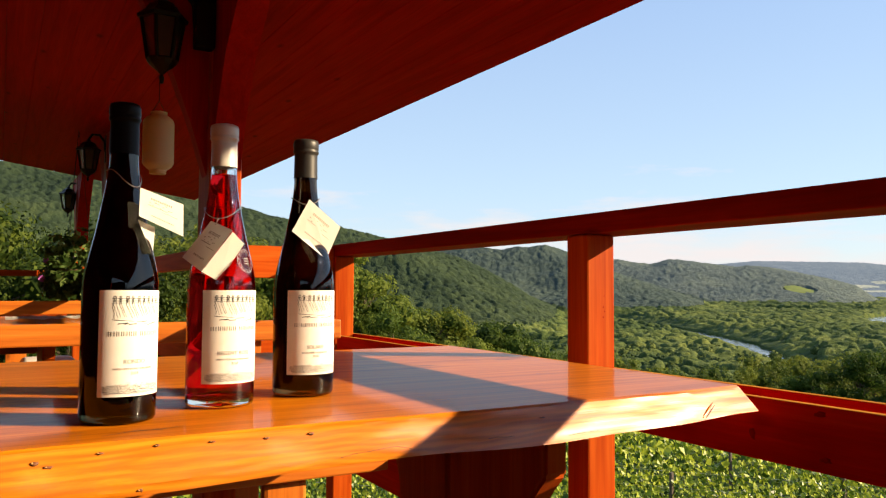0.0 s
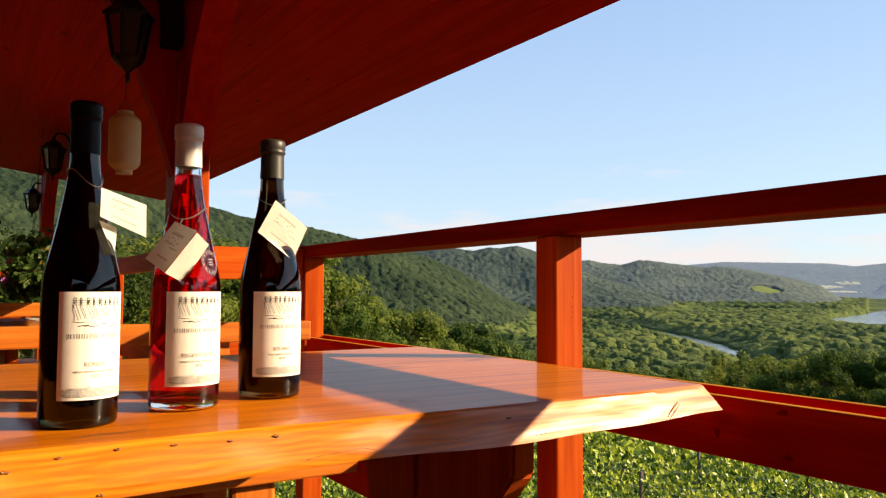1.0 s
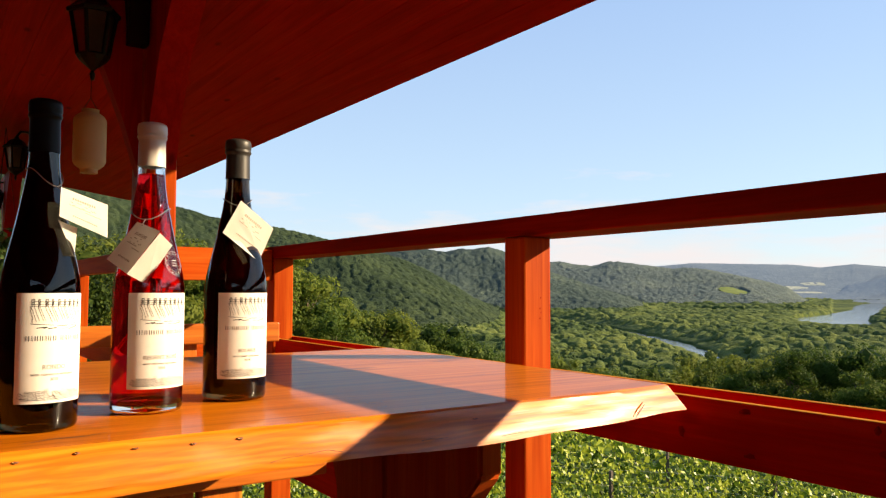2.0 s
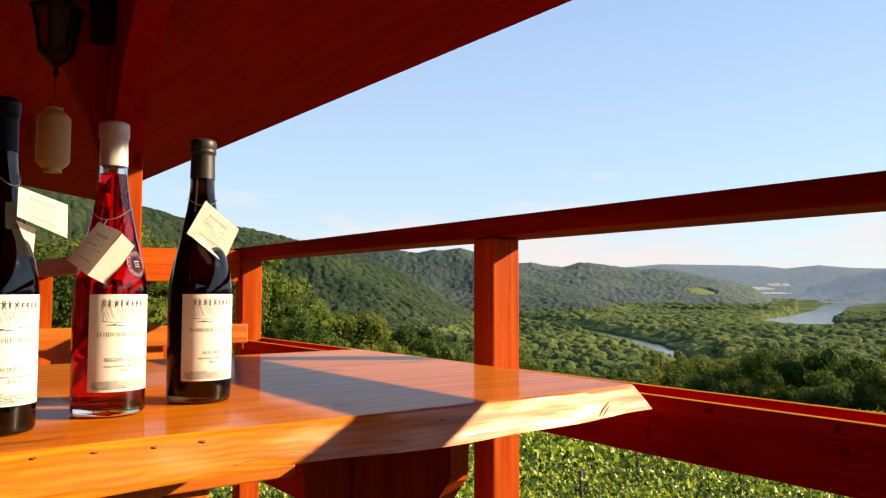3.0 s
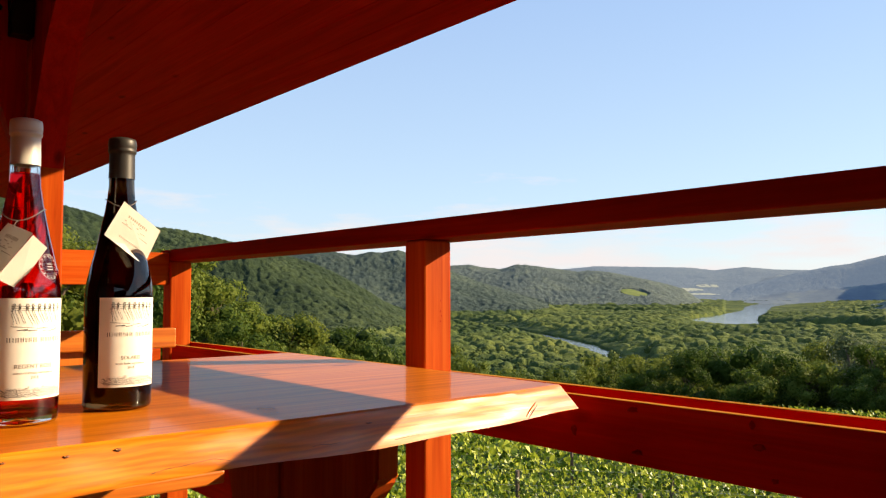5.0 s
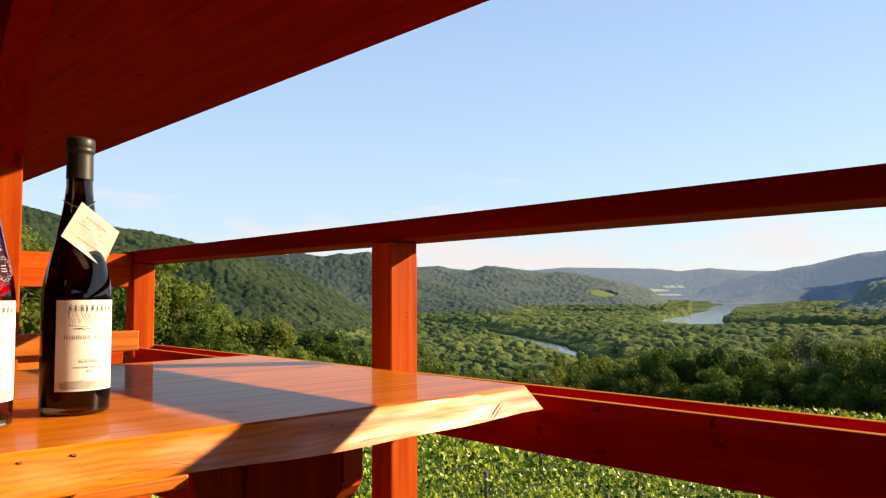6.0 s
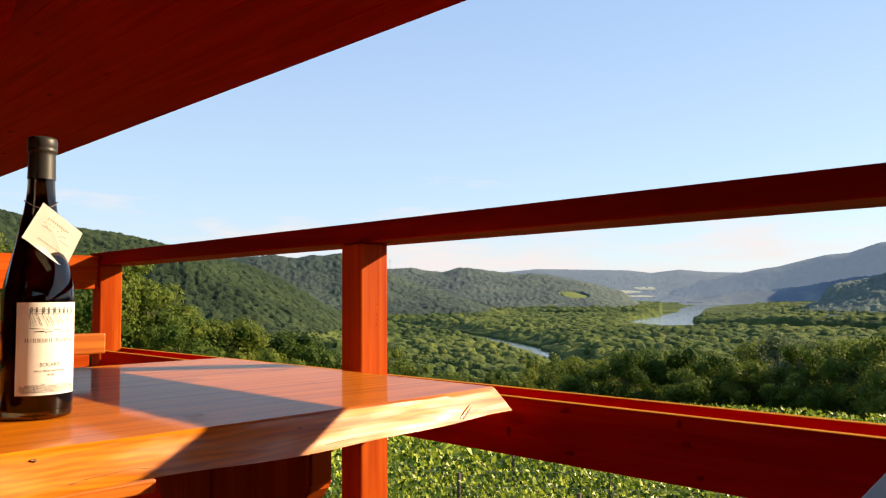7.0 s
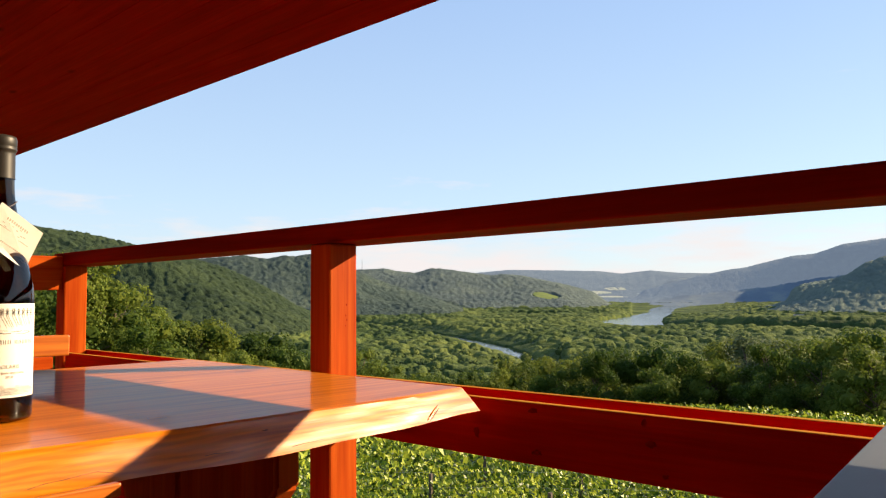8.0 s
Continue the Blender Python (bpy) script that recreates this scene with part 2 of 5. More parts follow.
valley_canopy = canopy("valley_canopy", (0.015, 0.029, 0.009), (0.050, 0.076, 0.020), (0.134, 0.156, 0.038), 1.0)
# all but the near tone have haze mixed into their greens
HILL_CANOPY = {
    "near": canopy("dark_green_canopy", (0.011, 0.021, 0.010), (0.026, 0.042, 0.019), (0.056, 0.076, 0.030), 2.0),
    "middle": canopy("lightly_hazed_canopy", (0.028, 0.044, 0.040), (0.046, 0.066, 0.056), (0.072, 0.094, 0.068), 3.0),
    "far": canopy("hazed_green_canopy", (0.060, 0.082, 0.080), (0.084, 0.108, 0.100), (0.122, 0.146, 0.112), 4.0),
    # the farthest ridges, behind the valley, also glow faintly in place of haze
    "farthest": canopy("haze_glow_canopy", (0.055, 0.070, 0.074), (0.070, 0.086, 0.086), (0.092, 0.108, 0.098), 6.0, (0.056, 0.069, 0.090)),
    "side": canopy("hazed_sage_canopy", (0.100, 0.128, 0.108), (0.130, 0.162, 0.130), (0.170, 0.200, 0.144), 3.0),
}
water_mat, n_, l_, b_ = mat_base("river_water", (0.10, 0.13, 0.14), 0.08, 0, 0.9)
t_ = n_.new("ShaderNodeTexCoord")
a_ = noise_of(n_, l_, t_.outputs["Object"], 0.6, 3.0)
bumped(n_, l_, b_, a_.outputs[0], 0.35, 0.3)

black_metal, n_, l_, b_ = mat_base("black_lantern_metal", (0.012, 0.011, 0.010), 0.45, 0.6)


# ---------------------------------------------------------------- mesh helpers
def mesh_of(name, bm, material, smooth=False):
    me = bpy.data.meshes.new(name)
    bm.normal_update()
    bm.to_mesh(me)
    bm.free()
    if smooth:
        for p in me.polygons:
            p.use_smooth = True
    if material:
        me.materials.append(material)
    return me


def part(name, bm, material, parent=None, label="", smooth=False):
    ob = new(name, mesh_of(name, bm, material, smooth))
    if parent:
        ob.parent = parent
    if label:
        tagged(ob, label)
    return ob


def thing(name, at, label, category, group="", kind=""):
    ob = new(name)
    ob.location = at
    ob.empty_display_size = 0.05
    return tagged(ob, label, category, group, kind)


def box(x0, x1, y0, y1, z0, z1, bevel=0.003, seg=2):
    bm = bmesh.new()
    bmesh.ops.create_cube(bm, size=1.0)
    for v in bm.verts:
        v.co = Vector((x0 + (v.co.x + 0.5) * (x1 - x0), y0 + (v.co.y + 0.5) * (y1 - y0), z0 + (v.co.z + 0.5) * (z1 - z0)))
    if bevel:
        bmesh.ops.bevel(bm, geom=list(bm.edges), offset=bevel, segments=seg, affect="EDGES", profile=0.5)
    return bm


def lathe(profile, n=48):
    """Profile of (z, r) turned about z."""
    bm = bmesh.new()
    rings = []
    for z, r in profile:
        if r < 1e-5:
            rings.append([bm.verts.new((0, 0, z))])
        else:
            rings.append([bm.verts.new((r * math.cos(2 * math.pi * i / n), r * math.sin(2 * math.pi * i / n), z)) for i in range(n)])
    for a, b in zip(rings, rings[1:]):
        for i in range(n):
            j = (i + 1) % n
            if len(a) == 1 and len(b) == 1:
                continue
            if len(a) == 1:
                bm.faces.new((a[0], b[j], b[i]))
            elif len(b) == 1:
                bm.faces.new((a[i], a[j], b[0]))
            else:
                bm.faces.new((a[i], a[j], b[j], b[i]))
    bmesh.ops.recalc_face_normals(bm, faces=bm.faces)
    return bm


def tube(points, r, n=6, taper=1.0):
    bm = bmesh.new()
    pts = [Vector(p) for p in points]
    rings = []
    for i, p in enumerate(pts):
        d = (pts[min(i + 1, len(pts) - 1)] - pts[max(i - 1, 0)]).normalized()
        a = d.orthogonal().normalized()
        b = d.cross(a)
        k = r * (1 + (taper - 1) * i / max(1, len(pts) - 1))
        rings.append([bm.verts.new(p + k * (a * math.cos(2 * math.pi * j / n) + b * math.sin(2 * math.pi * j / n))) for j in range(n)])
    for i in range(len(rings) - 1):
        ra = rings[i]
        off = min(range(n), key=lambda o: (rings[i + 1][o].co - ra[0].co).length)
        rb = rings[i + 1] = rings[i + 1][off:] + rings[i + 1][:off]
        if (rb[1].co - ra[1].co).length > (rb[-1].co - ra[1].co).length:
            rb = rings[i + 1] = [rb[0]] + rb[:0:-1]
        for j in range(n):
            bm.faces.new((ra[j], ra[(j + 1) % n], rb[(j + 1) % n], rb[j]))
    bm.faces.new(rings[0]), bm.faces.new(rings[-1])
    bmesh.ops.recalc_face_normals(bm, faces=bm.faces)
    return bm


def polar(az, r, z=0.0):
    """Place at a bearing (degrees clockwise from +y) and distance."""
    return Vector((r * math.sin(radians(az)), r * math.cos(radians(az)), z))


def lerp_table(x, table):
    if x <= table[0][0]:
        return table[0][1]
    for (a, va), (b, vb) in zip(table, table[1:]):
        if x <= b:
            return va + (vb - va) * (x - a) / (b - a)
    return table[-1][1]


def smooth01(x):
    x = min(1.0, max(0.0, x))
    return x * x * (3 - 2 * x)


# ---------------------------------------------------------------- land
VALLEY = -42.0
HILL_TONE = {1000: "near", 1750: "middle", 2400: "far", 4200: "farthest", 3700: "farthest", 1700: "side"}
HILLS = (  # crest distance, rise width, crest elevation in degrees by bearing
    (1000, 560, ((-60, 6.5), (-20, 8.5), (0, 8.0), (4, 7.5), (9, 7.0), (15.7, 5.6), (17.3, 5.15), (20.5, 4.65), (22.2, 4.45), (24, 4.05), (25, 3.8), (29.1, 2.85), (31.5, 2.2), (33.4, 1.35), (35.4, 0.2), (37.4, -1.1), (40, -2.4))),
    (1750, 650, ((20, 1.9), (29, 2.8), (31.4, 2.98), (32.6, 3.12), (34.4, 2.83), (35.6, 3.10), (36.3, 2.98), (37.6, 3.25), (39, 2.8), (40.5, 2.1), (43, 1.1), (47, -0.2), (50, -1.4))),
    (2400, 600, ((34, 1.5), (40.7, 2.1), (42.9, 2.19), (43.7, 2.02), (45.2, 1.84), (46.3, 2.17), (47.1, 2.17), (49.2, 1.85), (50.9, 1.63), (51.7, 1.72), (53, 1.6), (54.7, 1.25), (56.3, 0.9), (57.5, 0.6), (58.4, 0.3), (59.2, -0.3), (60.2, -1.4))),
    (4200, 900, ((40, 1.3), (48, 1.6), (52.2, 1.95), (55.9, 1.86), (58.8, 1.77), (60.4, 1.56), (62.4, 1.77), (64.3, 1.57), (66.2, 1.5), (75, 1.2), (90, 1.2))),
    (3700, 480, ((60, -0.6), (62, 0.47), (63.5, 0.82), (65.7, 1.43), (67.8, 1.83), (68.9, 1.97), (70, 2.25), (71.8, 2.67), (73.2, 2.78), (74.9, 3.36), (77.4, 3.66), (90, 5.0), (140, 5.0))),
    (1700, 400, ((70.6, -1.4), (71.3, -0.5), (71.7, 0.30), (72.3, 0.72), (74.1, 1.0), (75.1, 1.28), (76.1, 2.0), (77.4, 2.5), (90, 4.0), (140, 4.0))),
)


def hash01(i, j, seed):
    """A steady random number for each cell of a grid."""
    n = (i.astype(np.int64) * 374761393 + j.astype(np.int64) * 668265263 + seed * 1442695041) & 0xFFFFFFFF
    n = ((n ^ (n >> 13)) * 1274126177) & 0xFFFFFFFF
    n = ((n ^ (n >> 15)) * 1103515245) & 0xFFFFFFFF
    return ((n ^ (n >> 16)) & 0xFFFFFF) / 0xFFFFFF


def soft_noise(x, y, size, seed):
    """Smooth noise from -1 to 1 with features of that size."""
    u, v = np.asarray(x) / size, np.asarray(y) / size
    i, j = np.floor(u), np.floor(v)
    a, b = u - i, v - j
    a, b = a * a * (3 - 2 * a), b * b * (3 - 2 * b)
    lo = hash01(i, j, seed) * (1 - a) + hash01(i + 1, j, seed) * a
    hi = hash01(i, j + 1, seed) * (1 - a) + hash01(i + 1, j + 1, seed) * a
    return 2 * (lo * (1 - b) + hi * b) - 1


def crown_cells(x, y, size, seed):
    """Distance to the nearest crown centre, in crown widths, and that crown's own random number."""
    u, v = x / size, y / size
    i, j = np.floor(u), np.floor(v)
    best, own = np.full(u.shape, 9.0), np.zeros(u.shape)
    for di in (-1, 0, 1):
        for dj in (-1, 0, 1):
            p, q = i + di, j + dj
            d = np.hypot(p + hash01(p, q, seed) - u, q + hash01(p, q, seed + 1) - v)
            near = d < best
            best, own = np.where(near, d, best), np.where(near, hash01(p, q, seed + 2), own)
    return best, own


def near_slope(r, az=0):
    return np.interp(r, (0, 30, 60, 80, 105, 150, 220, 300), (-3.0, -5.7, -8.6, -12.5, -19, -30, -39, VALLEY))


def ease(x):
    x = np.clip(x, 0, 1)
    return x * x * (3 - 2 * x)


def land(az, r):
    az, r = np.asarray(az, dtype=float), np.asarray(r, dtype=float)
    x, y = r * np.sin(np.radians(az)), r * np.cos(np.radians(az))
    z = near_slope(r) + 0 * az
    spur = soft_noise(x, y, 170, 31) * 0.6 + soft_noise(x, y, 70, 32) * 0.4
    for r0, w, crest in HILLS:
        at, up = [c[0] for c in crest], [c[1] for c in crest]
        el = np.interp(az, at, up)
        even = sum(np.interp(az + d, at, up) for d in (-2.4, -1.6, -0.8, 0, 0.8, 1.6, 2.4)) / 7
        k = ease(np.abs(r - r0) / (w * 0.45))
        el = el + (even - el) * k                                                 # the notches of the skyline fade down the slope
        top = 0.9 + r0 * np.tan(np.radians(el)) - (3.0 if r0 > 4000 else 9.5)     # the trees make up the rest
        s = np.where(r < r0, ease((r - (r0 - w)) / w), ease(1 - (r - r0) / (w * 1.5)) * 0.85 + 0.15)
        s = s + np.where(r < r0, (0.22 if r0 < 1700 or r0 == 1750 else 0.08 if r0 < 2500 else 0.03) * spur * 4 * s * (1 - s), 0)
        z = np.where(top > VALLEY, np.maximum(z, VALLEY + (top - VALLEY) * s), z)
    return z


def build_land():
    az = np.array([a for a in range(-180, -30, 6)] + [x * 0.75 - 30 for x in range(0, 160)] + [a for a in range(90, 180, 6)], dtype=float)
    rad = [0.0] + [4 * 1.07 ** i for i in range(0, 108)]
    rad = np.array([r for r in rad if r < 4700] + [4800])
    A, RR = np.meshgrid(az, rad)
    V = np.stack((RR * np.sin(np.radians(A)), RR * np.cos(np.radians(A)), land(A, RR)), -1).reshape(-1, 3)
    n = len(az)
    faces = [(i * n + j, (i + 1) * n + j, (i + 1) * n + (j + 1) % n, i * n + (j + 1) % n) for i in range(len(rad) - 1) for j in range(n)]
    me = bpy.data.meshes.new("ground")
    me.from_pydata(V.tolist(), [], faces)
    for p in me.polygons:
        p.use_smooth = True
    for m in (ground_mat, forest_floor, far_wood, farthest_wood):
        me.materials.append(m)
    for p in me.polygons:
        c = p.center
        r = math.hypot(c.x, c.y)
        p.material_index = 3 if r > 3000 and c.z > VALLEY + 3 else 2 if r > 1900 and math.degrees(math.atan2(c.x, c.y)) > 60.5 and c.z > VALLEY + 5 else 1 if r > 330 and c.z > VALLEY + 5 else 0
    return tagged(new("ground", me), "green hillside meadow falling to a wide wooded river valley", "ground", kind="structure")


build_land()

RIVERS = (  # bearing, distance, width
    ((30, 1300, 36), (36, 1200, 36), (41, 1110, 34), (43.9, 1000, 27), (45.8, 890, 26), (47.9, 785, 22), (50, 690, 21), (51.3, 628, 19), (52.7, 556, 15), (54.5, 480, 10), (60, 380, 8), (82, 350, 8)),
    ((66.5, 3950, 170), (64.6, 3300, 130), (63.35, 2600, 84), (63.0, 2000, 62), (62.2, 1600, 84), (61.0, 1330, 104), (61.2, 1130, 92), (63.4, 1030, 64), (66, 965, 46), (70, 890, 40), (77, 862, 38), (90, 850, 36)),
)


def river_line(course):
    pts = [polar(a, r).to_2d() for a, r, _ in course]
    out = []
    for i in range(len(pts) - 1):
        p0, p1, p2, p3 = pts[max(0, i - 1)], pts[i], pts[i + 1], pts[min(len(pts) - 1, i + 2)]
        for k in range(14):
            t = k / 14
            q = 0.5 * ((2 * p1) + (p2 - p0) * t + (2 * p0 - 5 * p1 + 4 * p2 - p3) * t * t + (3 * p1 - p0 - 3 * p2 + p3) * t ** 3)
            out.append((q, course[i][2] + (course[i + 1][2] - course[i][2]) * t))
    return out


river_lines = [river_line(c) for c in RIVERS]
river_np = np.array([(p.x, p.y, w) for line in river_lines for p, w in line])


def build_river():
    bm = bmesh.new()
    for river_pts in river_lines:
        prev = None
        for i, (p, w) in enumerate(river_pts):
            q = river_pts[min(i + 1, len(river_pts) - 1)][0] - river_pts[max(i - 1, 0)][0]
            nrm = Vector((-q.y, q.x)).normalized()
            k = w / 2 * (1 + 0.15 * noise.noise((p.x * 0.01, p.y * 0.01, 3)))
            a = bm.verts.new((p.x + nrm.x * k, p.y + nrm.y * k, VALLEY + 0.6))
            b = bm.verts.new((p.x - nrm.x * k, p.y - nrm.y * k, VALLEY + 0.6))
            if prev:
                bm.faces.new((prev[0], prev[1], b, a))
            prev = (a, b)
    bmesh.ops.recalc_face_normals(bm, faces=bm.faces)
    return tagged(part("river", bm, water_mat), "calm pale river winding through the wooded valley", "river", kind="structure")


build_river()


def river_gap(x, y):
    """Metres from the nearest bank, less than nothing on the water."""
    gap = np.full(np.shape(x), 1e9)
    for px, py, w in river_np:
        gap = np.minimum(gap, np.hypot(x - px, y - py) - w / 2)
    return gap


def puff_template(seed, leaves, leaf):
    """A ragged crown: a rough lobed core with leaf sprays standing out all over it."""
    rng = np.random.default_rng(seed)
    bm = bmesh.new()
    bmesh.ops.create_icosphere(bm, subdivisions=2, radius=0.84)
    for v in bm.verts:
        v.co *= 1 + 0.30 * noise.noise(v.co * 2.3 + Vector((seed * 3.1, 0, 0))) + rng.uniform(-0.07, 0.07)
    low = [v for v in bm.verts if v.co.z < -0.45]
    bmesh.ops.delete(bm, geom=low, context="VERTS")
    bm.verts.index_update()
    vs = [v.co[:] for v in bm.verts]
    fs = [[v.index for v in f.verts] for f in bm.faces]
    bm.free()
    for _ in range(leaves):
        d = Vector(rng.normal(size=3))
        d.z = abs(d.z) * 0.9 - 0.15
        d.normalize()
        p = d * rng.uniform(0.78, 1.06)
        n = (d + Vector(rng.normal(size=3)) * 0.55).normalized()
        u = n.orthogonal().normalized()
        u.rotate(Matrix.Rotation(rng.uniform(0, 6.28), 3, n))
        w = n.cross(u)
        k = leaf * rng.uniform(0.6, 1.3)
        i = len(vs)
        vs += [(p + u * k)[:], (p + w * k * 0.7)[:], (p - u * k * 0.9)[:], (p - w * k * 0.7)[:]]
        fs += [[i, i + 1, i + 2], [i, i + 2, i + 3]]
    return np.array(vs), np.array(fs)


def fast_mesh(name, V, F, material, smooth, tone=None):
    """One mesh of alike faces, with a number for each point that the leaf colour may follow."""
    k = F.shape[1]
    me = bpy.data.meshes.new(name)
    me.vertices.add(len(V)), me.vertices.foreach_set("co", np.ascontiguousarray(V, dtype=np.float32).ravel())
    me.loops.add(F.size), me.loops.foreach_set("vertex_index", F.ravel().astype(np.int32))
    me.polygons.add(len(F)), me.polygons.foreach_set("loop_start", np.arange(0, F.size, k, dtype=np.int32))
    me.update(calc_edges=True)
    if smooth:
        me.polygons.foreach_set("use_smooth", np.ones(len(F), dtype=bool))
    if tone is not None:
        me.attributes.new("crown", "FLOAT", "POINT").data.foreach_set("value", tone.astype(np.float32).ravel())
    me.materials.append(material)
    return new(name, me)


def scatter_mesh(name, spots, templates, material, label, category):
    """Many crowns joined in one mesh. spots: x, y, z, width, height."""
    rng = np.random.default_rng(7)
    V, F, T, off = [], [], [], 0
    for x, y, z, w, h in spots:
        vs, fs = templates[rng.integers(len(templates))]
        a = rng.uniform(0, 6.283)
        c, s = math.cos(a), math.sin(a)
        q = np.empty_like(vs)
        q[:, 0] = (vs[:, 0] * c - vs[:, 1] * s) * w / 2 + x
        q[:, 1] = (vs[:, 0] * s + vs[:, 1] * c) * w / 2 + y
        q[:, 2] = vs[:, 2] * h / 2 + z + h * 0.3
        V.append(q), F.append(fs + off), T.append(np.full(len(vs), rng.random()))
        off += len(vs)
    ob = fast_mesh(name, np.concatenate(V), np.concatenate(F), material, False, np.concatenate(T))
    return tagged(ob, label, category, kind="stuff")


def canopy_rise(x, y, size, tall, seed):
    """Height of a closed leaf canopy: lobed crowns, each with a height of its own, and that crown's random number."""
    wx = x + size * 0.30 * soft_noise(x, y, size * 0.9, seed + 10)
    wy = y + size * 0.30 * soft_noise(x, y, size * 0.9, seed + 11)
    d, own = crown_cells(wx, wy, size, seed)
    dl, lobe = crown_cells(wx, wy, size * 0.42, seed + 5)
    dome = np.sqrt(np.maximum(0.0, 1 - (d / 0.80) ** 2))
    lobes = np.sqrt(np.maximum(0.0, 1 - (dl / 0.85) ** 2))
    wide = soft_noise(x, y, 55, seed + 20) * 0.5 + soft_noise(x, y, 150, seed + 21) * 0.5
    h = tall * (0.50 + 0.34 * wide + 0.36 * own) + size * (0.36 + 0.26 * own) * dome + size * 0.17 * lobes
    return h, np.clip(0.7 * own + 0.3 * lobe, 0, 1)


FIELDS = ((52.0, 1620, 4.6, 95), (46.5, 1480, 1.6, 60))      # open grass in the valley: bearing, distance, half spans


def build_canopy():
    """The closed woodland over valley floor and hills, one sheet of crowns for each tone."""
    rad = [235.0]
    while rad[-1] < 4260:
        rad.append(rad[-1] + min(14.0, max(1.25, rad[-1] * 0.0043)))
    az = np.arange(-5.0, 81.0, 0.094)
    A, RR = np.meshgrid(az, np.array(rad))
    X, Y = RR * np.sin(np.radians(A)), RR * np.cos(np.radians(A))
    Z = land(A, RR)
    gap = river_gap(X, Y) + 3.0 * soft_noise(X, Y, 22, 50)
    band = RR * (1 + 0.08 * soft_noise(X, Y, 60, 51))
    # scrub and willows of the valley floor
    h, tone = np.zeros(X.shape), np.zeros(X.shape)
    for lo, hi, size, tall in ((0, 520, 8.0, 5.6), (520, 1000, 9.5, 5.2), (1000, 1700, 11.5, 4.6), (1700, 9999, 15.0, 5.0)):
        m = (band >= lo) & (band < hi)
        h[m], tone[m] = canopy_rise(X[m], Y[m], size, tall, 100 + int(size * 10))
    low_bank = np.where((A < 56) & (RR < 1300), 0.22, 0.5)
    h = np.where(gap < 1.0, -1.5, h * np.minimum(1.0, low_bank + np.maximum(gap, 0) / 34))
    h = h * np.where((RR > 1450) & (A > 61) & (A < 69), np.clip(gap / 200, 0.15, 1), 1)
    h = h * (1 - 0.55 * np.exp(-((A - 61.5) / 4.0) ** 2) * np.exp(-((RR - 1000) / 110) ** 2))
    island = np.exp(-((A - 71) / 8.5) ** 4) * np.exp(-((RR - 1010 + 8 * (A - 64)) / 90) ** 2) * (gap > 1.0)
    h = h + 8.0 * island * np.minimum(1.0, np.maximum(gap, 0) / 9)
    grass = np.full(X.shape, -9.0)
    for fa, fr, da, dr in FIELDS:
        grass = np.maximum(grass, 1 - ((A - fa) / da) ** 2 - ((RR - fr) / dr) ** 2)
    grass += 0.9 * soft_noise(X, Y, 60, 52)
    patchy = soft_noise(X, Y, 120, 53) + 0.5 * soft_noise(X, Y, 45, 54)
    bare = np.clip(np.maximum(grass - 0.15, (patchy - 1.02) * (RR > 450)) * 2.2, 0, 1) * np.clip((gap - 15) / 15, 0, 1)
    h = h * (1 - bare) - 1.5 * bare
    # forest of the hills
    high = Z > VALLEY + 6
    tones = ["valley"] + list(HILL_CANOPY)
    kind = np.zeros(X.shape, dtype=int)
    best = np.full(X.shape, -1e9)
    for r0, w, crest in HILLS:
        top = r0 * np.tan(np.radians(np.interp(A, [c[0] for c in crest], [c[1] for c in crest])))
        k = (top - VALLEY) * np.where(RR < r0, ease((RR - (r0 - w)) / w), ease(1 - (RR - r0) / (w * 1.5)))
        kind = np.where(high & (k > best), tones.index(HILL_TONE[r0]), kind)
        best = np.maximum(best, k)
    for lo, hi, size in ((0, 1150, 6.6), (1150, 1900, 10.5), (1900, 2800, 14.0), (2800, 9999, 18.0)):
        m = high & (band >= lo) & (band < hi)
        hh, tt = canopy_rise(X[m], Y[m], size, 4.0 if lo == 0 else 1.6, 300 + int(size * 10))
        h[m], tone[m] = (2.0 if lo == 0 else 3.4) + hh * (0.25 if lo > 2700 else 0.55 if lo > 1800 else 0.8 if lo else 1.0), tt
    clearing = (((A - 54.9) / 1.05) ** 2 + ((RR - 2085) / 46) ** 2 < 1)
    h = np.where(high & clearing, -1.5, h)
    V = np.stack((X, Y, Z + h), -1).reshape(-1, 3)
    n = len(az)
    i, j = np.meshgrid(np.arange(len(rad) - 1), np.arange(n - 1), indexing="ij")
    Q = np.stack((i * n + j, i * n + j + 1, i * n + n + j + 1, i * n + n + j), -1).reshape(-1, 4)
    Q = Q[V[Q, 2].max(1) > VALLEY - 1]
    group, tone = kind.reshape(-1)[Q[:, 0]], tone.reshape(-1)
    for g, words in enumerate(("dense low green woodland over the valley floor", "dark green forest covering the near hill", "forest covering the middle hills, its green blued for haze",
                               "forest on distant hills, its green paled for haze", "forest on the far ridge, haze put into its colour and glow", "forest on the hill across the river, its green paled for haze")):
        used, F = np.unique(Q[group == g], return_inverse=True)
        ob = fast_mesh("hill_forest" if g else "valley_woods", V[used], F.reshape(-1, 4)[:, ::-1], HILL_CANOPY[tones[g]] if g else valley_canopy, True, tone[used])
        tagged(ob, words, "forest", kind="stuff")


